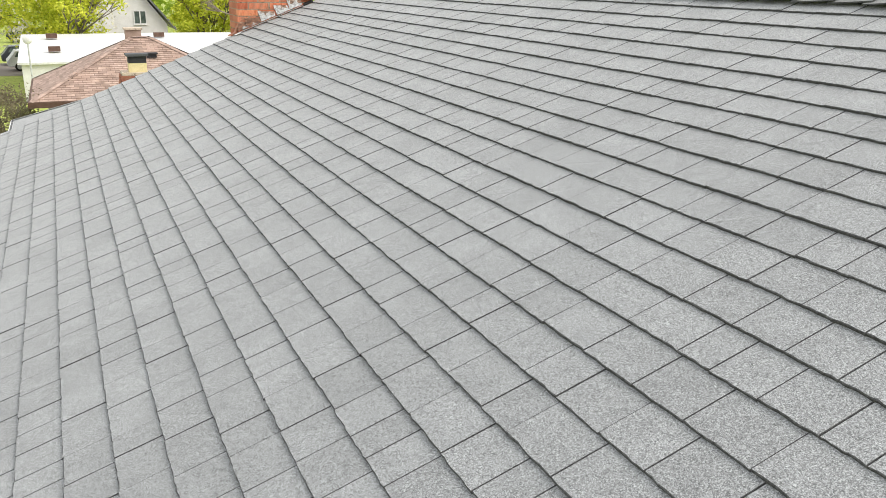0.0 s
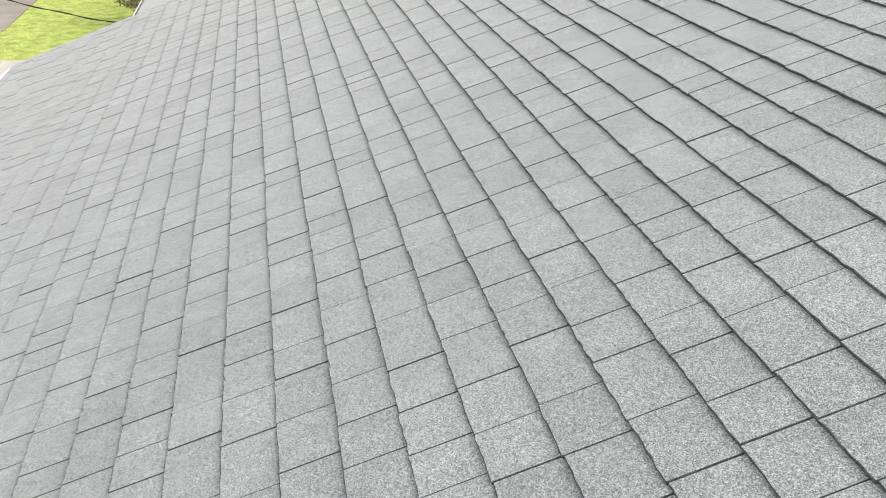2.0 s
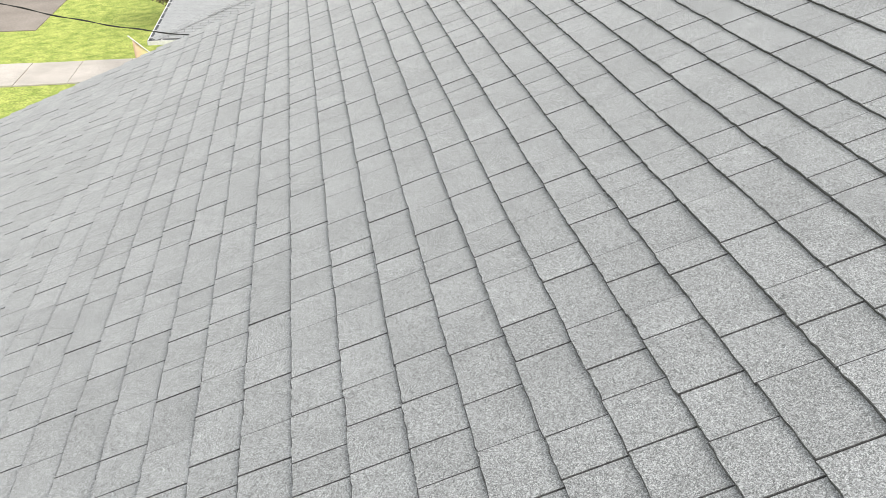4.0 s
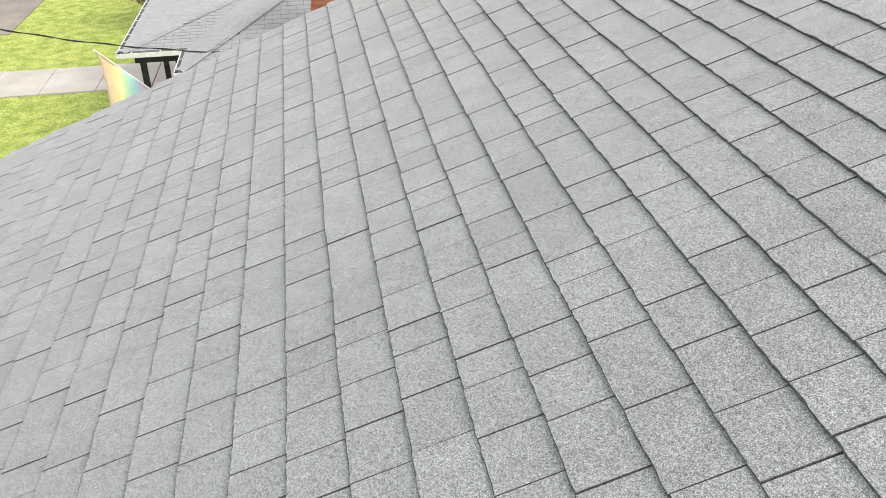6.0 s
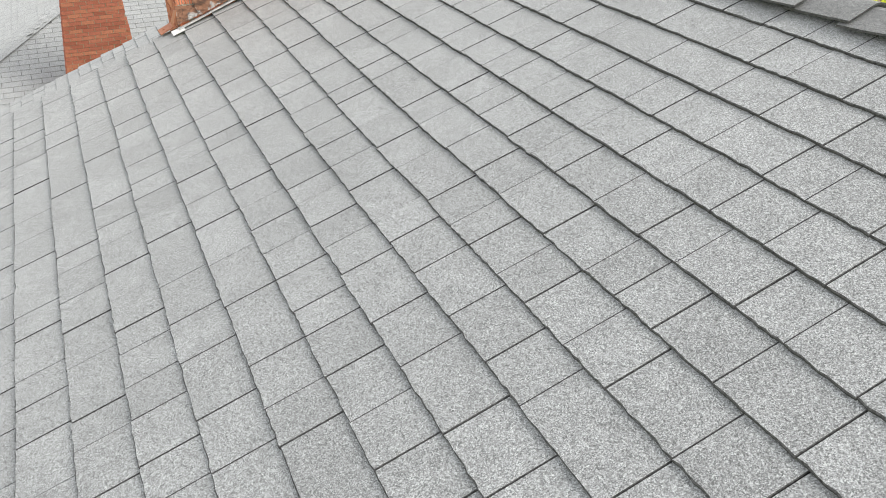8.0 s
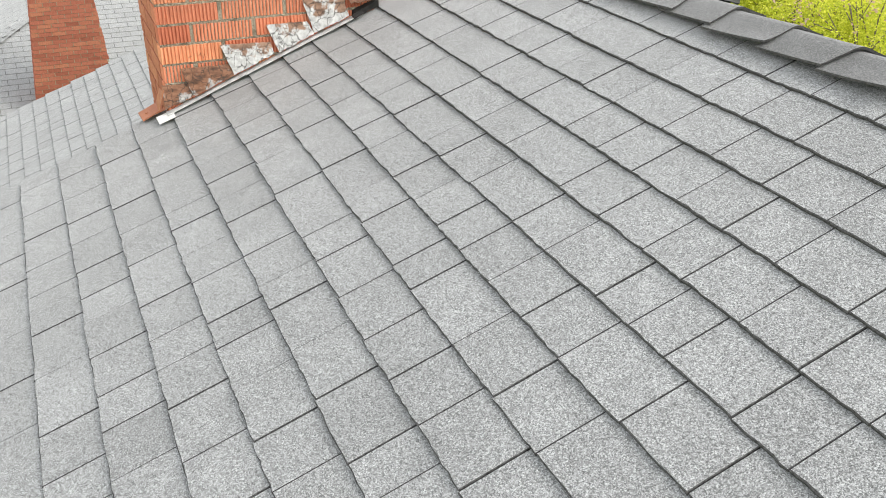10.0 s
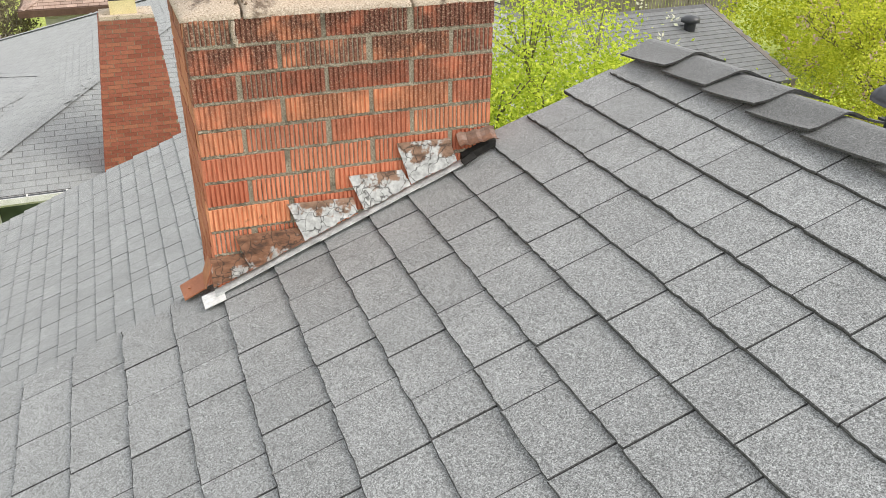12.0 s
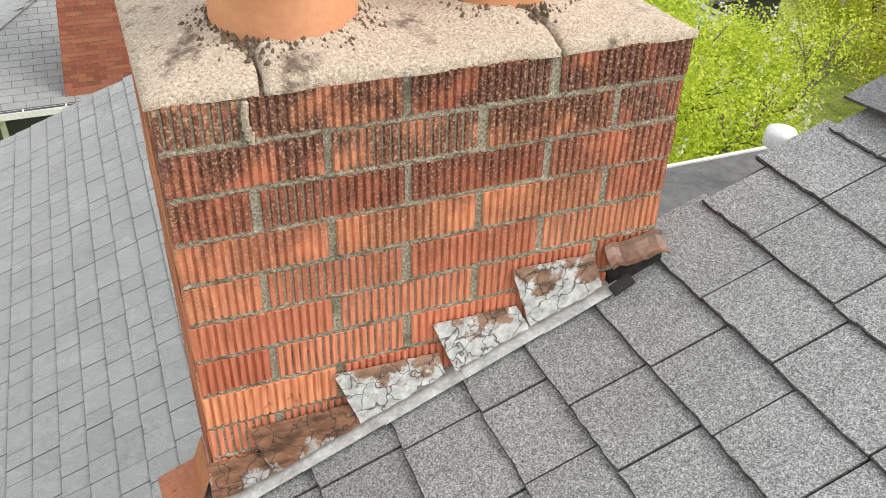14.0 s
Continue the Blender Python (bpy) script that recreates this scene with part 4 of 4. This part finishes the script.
brown = thing("brown_house", "low house with a brown shingle hip roof and white walls", "house")
hip_roof(brown, -2.7, 6.6, 27.6, 36.2, -4.78, 0.5, BROWN_TAB, BROWN_TRIM, 9, course=0.16, tab=0.33, thick=0.02)
hip_roof(brown, 2.6, 15.0, 29.0, 35.6, -4.76, 0.5, BROWN_TAB, BROWN_TRIM, 10, course=0.16, tab=0.33, thick=0.02)
part("fascia", Soup().box((-2.8, 27.5, -5.0), (6.6, 27.6, -4.79)).box((-2.8, 27.6, -5.0), (-2.7, 36.2, -4.79)), BROWN_TRIM, brown)
part("wall", Soup().box((-2.1, 28.2, GROUND), (6.2, 28.4, -4.9)).box((-2.1, 28.4, GROUND), (-1.9, 35.8, -4.9)).box((6.2, 29.6, GROUND), (14.6, 29.8, -4.9)), WHITE_WALL, brown, "white painted wall")
sash_window(brown, 0.4, 1.9, 28.19, -6.3, -5.1)
sash_window(brown, 3.9, 5.6, 28.19, -6.3, -5.1)
brown_stack = thing("roof_chimney", "small brown brick chimney on the brown roof", "chimney", at=(1.75, 33.4, -3.35))
part("bricks", Soup().box((-0.34, -0.34, 0), (0.34, 0.34, 0.95)), BROWN_TAB, brown_stack)
part("cap", Soup().box((-0.4, -0.4, 0.95), (0.4, 0.4, 1.03)), CROWN, brown_stack)
brown_vent = thing("flat_vent", "small dark flat roof vent on the brown roof", "roof vent", at=(2.2, 30.4, -3.4))
part("box", Soup().box((-0.2, -0.2, 0), (0.2, 0.2, 0.14)).box((-0.26, -0.26, 0.14), (0.26, 0.26, 0.19)), DARK_WOOD, brown_vent)

hall = thing("white_building", "long low building with a white membrane roof", "building")
part("wall", Soup().box((-3.4, 47.0, GROUND), (19, 47.3, -4.9)).box((-3.4, 47.3, GROUND), (-3.1, 58, -4.9)), WHITE_WALL, hall)
part("roof", Soup().slab([(-3.6, 46.8, -4.85), (19.2, 46.8, -4.85), (19.2, 58.2, -3.95), (-3.6, 58.2, -3.95)], (0, 0, -0.12)), WHITE_METAL, hall, "white membrane roof")
for x, y in ((-1.9, 50), (-2.0, 55.5), (5.0, 55.5), (12.5, 50)):
    part("roof_box", Soup().box((x, y, -4.75 + (y - 46.8) * 0.079), (x + 0.7, y + 0.5, -4.45 + (y - 46.8) * 0.079)), BROWN_TRIM, hall, "small brown roof box")
for x in (-2.2, 1.0, 4.2, 7.4):
    sash_window(hall, x, x + 1.4, 46.99, -6.9, -5.6)

gable_house = thing("white_house", "white gabled house behind the low buildings", "house")
gy, gz = 72.0, -2.3
part("wall", Soup().slab([(-1.0, gy, GROUND), (8.0, gy, GROUND), (8.0, gy, gz - 1.6), (4.1, gy, 1.2), (-1.0, gy, gz - 1.0)], (0, 9, 0)), WHITE_WALL, gable_house, "white siding wall")
part("roof", Soup().slab([(-1.7, gy - 0.5, gz - 1.2), (4.1, gy - 0.5, 1.4), (4.1, gy + 9.5, 1.4), (-1.7, gy + 9.5, gz - 1.2)], (0, 0, -0.2)).slab([(4.1, gy - 0.5, 1.4), (8.7, gy - 0.5, gz - 1.9), (8.7, gy + 9.5, gz - 1.9), (4.1, gy + 9.5, 1.4)], (0, 0, -0.2)), GARAGE_TAB, gable_house, "grey roof")
for x, z in ((0.6, -3.9), (5.2, -3.9), (3.5, -0.9)):
    sash_window(gable_house, x, x + 1.1, gy - 0.01, z, z + 1.2)
pole = thing("dish_mast", "pole with a white satellite dish", "satellite dish", at=(-2.9, 46.4, GROUND))
part("pole", Soup().tube((0, 0, 0), (0, 0, 4.3), 0.05), ALUMINIUM, pole)
dish = Soup()
v = [(0.25 * r * math.cos(t * math.pi / 10), -0.09 * (1 - r * r), 4.1 + 0.25 * r * math.sin(t * math.pi / 10)) for r in (0.02, 0.5, 0.8, 1.0) for t in range(20)]
dish.add(v, [(j * 20 + i, j * 20 + (i + 1) % 20, (j + 1) * 20 + (i + 1) % 20, (j + 1) * 20 + i) for j in range(3) for i in range(20)])
part("dish", dish, WHITE_METAL, pole).modifiers.new("thick", "SOLIDIFY").thickness = 0.02

garage = thing("garage", "garage with a dark grey shingle roof and weathered edges", "garage")
GX0, GX1, GY0, GYR, GZE, GZR = 7.0, 16.0, 13.4, 17.0, -5.1, -3.9
part("roof", Soup().slab([(GX0, GY0, GZE), (GX1, GY0, GZE), (GX1, GYR, GZR), (GX0, GYR, GZR)], (0, 0, -0.07)).slab([(GX1, 20.6, GZE), (GX0, 20.6, GZE), (GX0, GYR, GZR), (GX1, GYR, GZR)], (0, 0, -0.07)), NEIGHBOUR_DECK, garage)
gs = Soup()
tabs_on(gs, (GX0, GY0, GZE), (1, 0, 0), (0, GYR - GY0, GZR - GZE), GX1 - GX0, math.hypot(GYR - GY0, GZR - GZE), 0.42, 0.19, 0.014, 8)
part("shingles", gs, GARAGE_TAB, garage, kind="stuff")
part("rake_board", Soup().slab([(GX1 + 0.0, GY0, GZE + 0.02), (GX1 + 0.0, GYR, GZR + 0.02), (GX1 + 0.0, GYR, GZR - 0.14), (GX1 + 0.0, GY0, GZE - 0.14)], (0.16, 0, 0)), WOOD_GREY, garage, "pale weathered edge board")
part("wall", Soup().box((GX0 + 0.2, GY0 + 0.3, GROUND), (GX1 - 0.2, GY0 + 0.5, GZE)).box((GX1 - 0.4, GY0 + 0.5, GROUND), (GX1 - 0.2, 20.3, GZE)), GREY_WALL, garage)
gv = Soup()
v = [(14.7 + 0.25 * r * math.cos(t * math.pi / 8), 15.9 + 0.25 * r * math.sin(t * math.pi / 8), z) for r, z in ((0.6, -4.3), (0.6, -4.05), (1.0, -4.06), (0.95, -3.96), (0.5, -3.9), (0.05, -3.89)) for t in range(16)]
gv.add(v, [(j * 16 + i, j * 16 + (i + 1) % 16, (j + 1) * 16 + (i + 1) % 16, (j + 1) * 16 + i) for j in range(5) for i in range(16)])
garage_vent = tagged(part("roof_vent", gv, BLACK_PLASTIC, None, "", True), "round black vent on the garage roof", "roof vent")

fence = thing("fence", "weathered grey board fence", "fence")
board = Soup().box((0, 0, GROUND), (0.145, 0.02, GROUND + 1.7)).mesh("board", WOOD_GREY)
for k in range(120):
    ob = new("board", board)
    ob.parent, ob.location = fence, (8 + 0.16 * k, 30.5 - 0.02 * k, 0.03 * math.sin(k * 1.7))
for k in range(9):
    part("post", Soup().box((8 + 2.4 * k, 30.52 - 0.3 * k, GROUND), (8.1 + 2.4 * k, 30.62 - 0.3 * k, GROUND + 1.8)), WOOD_GREY, fence)

# flag on its pole
flag = thing("flag", "pastel rainbow flag hanging from a slanted white pole", "flag")
part("pole", Soup().tube((-5.33, 13.7, -4.85), (-4.2, 13.95, -6.05), 0.016), WHITE_METAL, flag, "white pole")
nu, nv = 18, 14
v = []
for j in range(nv):
    q = j / (nv - 1)
    for i in range(nu):
        p = i / (nu - 1)
        x = -5.25 + 0.86 * p
        top = -4.95 - 0.9 * p
        bot = -6.25 + 0.08 * p
        v.append((x + 0.05 * q * math.sin(5 * p), 13.72 + 0.18 * p + 0.06 * math.sin(9 * p + 3 * q) * (0.3 + q), top * (1 - q) + min(bot, top - 0.15) * q))
cloth = part("cloth", Soup().add(v, [(j * nu + i, j * nu + i + 1, (j + 1) * nu + i + 1, (j + 1) * nu + i) for j in range(nv - 1) for i in range(nu - 1)]), FLAG, flag, "pastel rainbow cloth", True)
cloth.modifiers.new("thick", "SOLIDIFY").thickness = 0.004

# service cable to the neighbouring house
cable = thing("service_cable", "twisted black service cable running to the eave", "cable")
for off in (0.0, 0.02):
    s = Soup()
    pts = [Vector((-9.5 + 6.95 * q, 12.2 + 0.8 * q, -3.0 - 1.9 * q - 0.25 * math.sin(math.pi * q) + off * math.sin(40 * q))) for q in [k / 40 for k in range(41)]]
    for a, b in zip(pts, pts[1:]):
        s.tube(a, b, 0.009, 0.009, 6, False)
    part("wire", s, CABLE, cable)


# ---- parked cars ----
def car(name, label, x, y, turn, paint):
    c = thing(name, label, "car")
    c.matrix_basis = pose(x, y, GROUND + 0.03, 0, 0, turn)
    side = [(-2.2, 0.35), (-2.25, 0.8), (-2.0, 1.05), (-1.6, 1.55), (0.6, 1.6), (1.3, 1.1), (2.1, 0.95), (2.25, 0.7), (2.2, 0.35)]
    n = len(side)
    body = Soup().add([(px, w, pz) for w in (-0.88, 0.88) for px, pz in side], [tuple(range(n - 1, -1, -1)), tuple(range(n, 2 * n))] + [(i, (i + 1) % n, n + (i + 1) % n, n + i) for i in range(n)])
    bevelled(part("body", body, paint, c), 0.06, 3)
    for w in (-0.9, 0.895):
        part("side_window", Soup().slab([(-1.7, w, 1.08), (0.95, w, 1.1), (0.5, w, 1.5), (-1.45, w, 1.47)], (0, 0.006, 0)), GLASS, c)
    part("windscreen", Soup().slab([(1.22, -0.75, 1.17), (1.22, 0.75, 1.17), (0.7, 0.7, 1.56), (0.7, -0.7, 1.56)], (0.02, 0, 0.02)), GLASS, c)
    for px in (-1.4, 1.4):
        for w in (-0.8, 0.8):
            wheel = part("wheel", Soup().tube((px, w - 0.1, 0.33), (px, w + 0.1, 0.33), 0.33, None, 20), TYRE, c)
            part("rim", Soup().tube((px, w - 0.105, 0.33), (px, w + 0.105, 0.33), 0.2, None, 16), ALUMINIUM, wheel)
    return c


car("van", "white car parked at the street", -3.3, 66.0, 5, CAR_WHITE)
car("car", "dark car parked at the street", -3.9, 70.5, 5, CAR_DARK)
car("car", "dark car parked far down the street", -4.5, 96, 0, CAR_DARK)


# ---- trees and shrubs ----
def foliage(soup, centre, radii, count, size, rng, hollow=0.35, clump=40, droop=0.0):
    """Leaves in clumps inside an uneven ellipsoid, with gaps between the clumps."""
    c = Vector(centre)
    for k in range(count // clump):
        while True:
            d = Vector((rng.uniform(-1, 1), rng.uniform(-1, 1), rng.uniform(-1, 1)))
            if hollow < d.length < 1:
                break
        d *= 0.85 + 0.25 * noise.noise(d * 2.3 + c)
        hub = c + Vector((d.x * radii[0], d.y * radii[1], d.z * radii[2]))
        spread = rng.uniform(0.08, 0.17) * (radii[0] + radii[2]) * 0.5
        for _ in range(clump):
            p = hub + Vector((rng.gauss(0, 1), rng.gauss(0, 1), rng.gauss(0, 0.8))) * spread * 0.55
            leaf(soup, p, size * rng.uniform(0.6, 1.3), rng)


def leaf(soup, p, s, rng):
    a = Vector((rng.uniform(-1, 1), rng.uniform(-1, 1), rng.uniform(-0.6, 0.8))).normalized()
    b = a.cross(Vector((rng.uniform(-1, 1), rng.uniform(-1, 1), rng.uniform(-1, 1)))).normalized()
    n = a.cross(b)
    soup.add([p, p + a * s * 0.5 + b * s * 0.28 + n * s * 0.08, p + a * s, p + a * s * 0.5 - b * s * 0.28 + n * s * 0.08], [(0, 1, 2), (0, 2, 3)])


def branches(soup, p, way, length, radius, depth, rng, tips):
    q = p + way * length
    soup.tube(p, q, radius, radius * 0.68, 6, False)
    if depth == 0:
        tips.append(q)
        return
    for _ in range(rng.choice((2, 3, 3))):
        w = (way + Vector((rng.uniform(-1, 1), rng.uniform(-1, 1), rng.uniform(-0.25, 0.7))) * 0.75).normalized()
        branches(soup, q, w, length * rng.uniform(0.62, 0.85), radius * 0.62, depth - 1, rng, tips)


def tree(name, label, x, y, height, radii, leaves, size, mat, seed, blossoms=0, blossom_mat=BLOSSOM, trunk=0.12, blossom_size=0.1, depth=4, hollow=0.12, bare=BARK):
    rng = random.Random(seed)
    t = thing(name, label, "tree" if height > 3 else "shrub", at=(x, y, GROUND))
    wood, tips = Soup(), []
    for _ in range(3 if height > 3 else 5):
        w = Vector((rng.uniform(-0.5, 0.5), rng.uniform(-0.5, 0.5), 1)).normalized()
        branches(wood, Vector((rng.uniform(-0.15, 0.15), rng.uniform(-0.15, 0.15), -0.05)), w, height * 0.3, trunk, depth, rng, tips)
    part("trunk", wood, bare, t, "grey branching trunk")
    crown_soup = Soup()
    foliage(crown_soup, (0, 0, height - radii[2]), radii, int(leaves * 0.75), size, rng, hollow)
    for p in tips:
        for _ in range(int(leaves * 0.25 / max(1, len(tips)))):
            leaf(crown_soup, p + Vector((rng.gauss(0, 1), rng.gauss(0, 1), rng.gauss(0, 1))) * 0.25, size * rng.uniform(0.6, 1.2), rng)
    part("crown", crown_soup, mat, t, "loose crown of small spring leaves")
    if blossoms:
        bl = Soup()
        for _ in range(blossoms):
            while True:
                d = Vector((rng.uniform(-1, 1), rng.uniform(-1, 1), rng.uniform(-0.6, 1)))
                if 0.75 < d.length < 1.05:
                    break
            p = Vector((d.x * radii[0], d.y * radii[1], height - radii[2] + d.z * radii[2]))
            for _ in range(9):
                leaf(bl, p + Vector((rng.gauss(0, 1), rng.gauss(0, 1), rng.gauss(0, 2.4))) * blossom_size * 0.3, blossom_size * rng.uniform(0.6, 1.1), rng)
        part("blossom", bl, blossom_mat, t, "clusters of blossom")
    return t


tree("blossom_tree", "yellow-green tree in new leaf with white blossoms beside the garage", 6.1, 7.6, 6.2, (2.1, 2.0, 2.7), 80000, 0.066, LEAF, 1, 80, BLOSSOM, 0.09, 0.075)
tree("blossom_tree", "small yellow-green tree with white candle blossoms by the house", 9.5, 8.4, 4.3, (1.3, 1.4, 1.7), 30000, 0.066, LEAF, 2, 150, BLOSSOM, 0.07, 0.075)
tree("lilac_bush", "yellow-green shrub with faded pink blossom", 19.6, 13.6, 5.0, (3.0, 2.8, 2.9), 46000, 0.085, LEAF_YELLOW, 3, 200, LILAC, 0.09, 0.13)
tree("lilac_bush", "green shrub with faded pink blossom beside the garage", 17.2, 9.6, 4.3, (2.5, 2.4, 2.3), 42000, 0.075, LEAF_YELLOW, 4, 200, LILAC, 0.09, 0.12)
tree("tree", "yellow-green tree in early leaf behind the garage", 23.5, 20.0, 6.0, (4.2, 3.6, 3.2), 30000, 0.14, LEAF_YELLOW, 5, 0, BLOSSOM, 0.13)
tree("tree", "green tree in early leaf near the lawn", 23.0, 8.5, 5.0, (4.0, 3.6, 2.9), 28000, 0.13, LEAF_DEEP, 6, 0, BLOSSOM, 0.13)
tree("tree", "yellow-green tree in early leaf beside the lawn", 16.5, 4.4, 4.2, (3.0, 2.8, 2.3), 36000, 0.085, LEAF_YELLOW, 7, 80, LILAC, 0.1, 0.12)
tree("tree", "yellow-green tree before the white buildings", -1.0, 62.0, 8.6, (4.2, 3.5, 4.0), 12000, 0.28, LEAF_YELLOW, 8, 60, BLOSSOM, 0.2, 0.4)
tree("tree", "yellow-green tree beside the white house", 9.8, 63.0, 8.2, (2.9, 2.8, 3.8), 9000, 0.28, LEAF_YELLOW, 9, 0, BLOSSOM, 0.2)
tree("bare_tree", "bare grey-brown tree with few leaves", 14.5, 60.0, 8.8, (3.2, 3.2, 3.8), 5000, 0.22, DRY, 10, 0, BLOSSOM, 0.24, depth=5, bare=TWIG)
tree("bare_bush", "bare twiggy shrub between the houses", -4.1, 29.0, 3.2, (1.5, 2.4, 1.5), 7000, 0.10, DRY, 11, 0, BLOSSOM, 0.07, depth=5, bare=TWIG)
tree("bare_bush", "bare twiggy shrub beside the driveway", -5.6, 25.8, 2.7, (1.6, 1.8, 1.2), 6000, 0.10, DRY, 12, 0, BLOSSOM, 0.07, depth=5, bare=TWIG)
tree("bare_tree", "bare brown tree with few leaves by the street", -7.5, 60.0, 9.0, (3.6, 3.2, 3.8), 6000, 0.22, DRY, 13, 0, BLOSSOM, 0.24, depth=5, bare=TWIG)
far_woods = Soup()
rng_w = random.Random(77)
for k in range(260):
    ang = rng_w.uniform(-1.6, 1.6)
    dist = rng_w.uniform(100, 170)
    foliage(far_woods, (dist * math.sin(ang), dist * math.cos(ang), GROUND + rng_w.uniform(2.5, 5)), (6, 6, 5), 160, 1.1, rng_w, 0.2, 20)
tagged(part("far_woods", far_woods, LEAF_DEEP), "far green trees beyond the houses", "trees", kind="stuff")


# ---- where the far things stand: those to the east turned a little about the end of the walk ----
EAST = pose(-0.2, -2.2, 0, 0, 0, 2.6) @ pose(0.2, 2.2, 0)
for ob in [o for o in bpy.data.objects if o.parent is None and o.type != "CAMERA"]:
    kind = ob.name.split(".")[0]
    if kind in ("garage", "fence", "roof_vent") and ob not in (vent,):
        ob.matrix_basis = Matrix.Translation((0, 0, -0.3)) @ EAST @ ob.matrix_basis
    elif kind in ("blossom_tree", "lilac_bush", "tree") and ob.location.y < 30:
        ob.matrix_basis = Matrix.Translation((0, 0, -0.2)) @ EAST @ ob.matrix_basis
    elif kind == "brown_house" or kind == "roof_chimney" or kind == "flat_vent":
        ob.location += Vector((-0.26, 0, -0.24))
    elif kind in ("white_building", "dish_mast"):
        ob.location += Vector((-0.42, 0, -0.42))
    elif kind == "white_house" or (kind in ("tree", "bare_tree") and ob.location.y > 30):
        ob.location += Vector((-0.6, 0, -0.6))
    elif kind in ("neighbour_house", "neighbour_porch", "flag", "service_cable"):
        ob.location += Vector((0.1, -0.42, 0))
    elif kind in ("house_annex", "vent_pipe"):
        ob.location += Vector((-0.04, 0, -0.16))
    elif kind == "pavement":
        ob.location += Vector((0.2, -0.6, 0))

# ---- the many shingles, last ----
lay_shingles(low_roof, LOW_A, 0.15, WING_END, -3.2, RIDGE_X / math.cos(TH), 0.04, lambda s, y: -1.9 < s < 0.2 and 1.9 < y < 5.2, 41, SHINGLE, SHINGLE_MANY)

def beside_chimney(s, y):
    """A few courses were laid a little high where they meet the chimney."""
    return 0.022 * math.exp(-(((s - 0.29) / 0.2) ** 4)) * min(1.0, max(0.0, (y + 1.8) / 1.2))


lay_shingles(roof, ROOF_A, NEAR_Y, RAKE, EAVE_S, RIDGE_X / math.cos(TH), 0.985, lambda s, y: -0.45 < s < 1.4 and y > -2.0 and not (-0.08 < s + 0.1 and s < 0.72 and y > -0.04), 7, SHINGLE, SHINGLE_MANY, stray=beside_chimney)
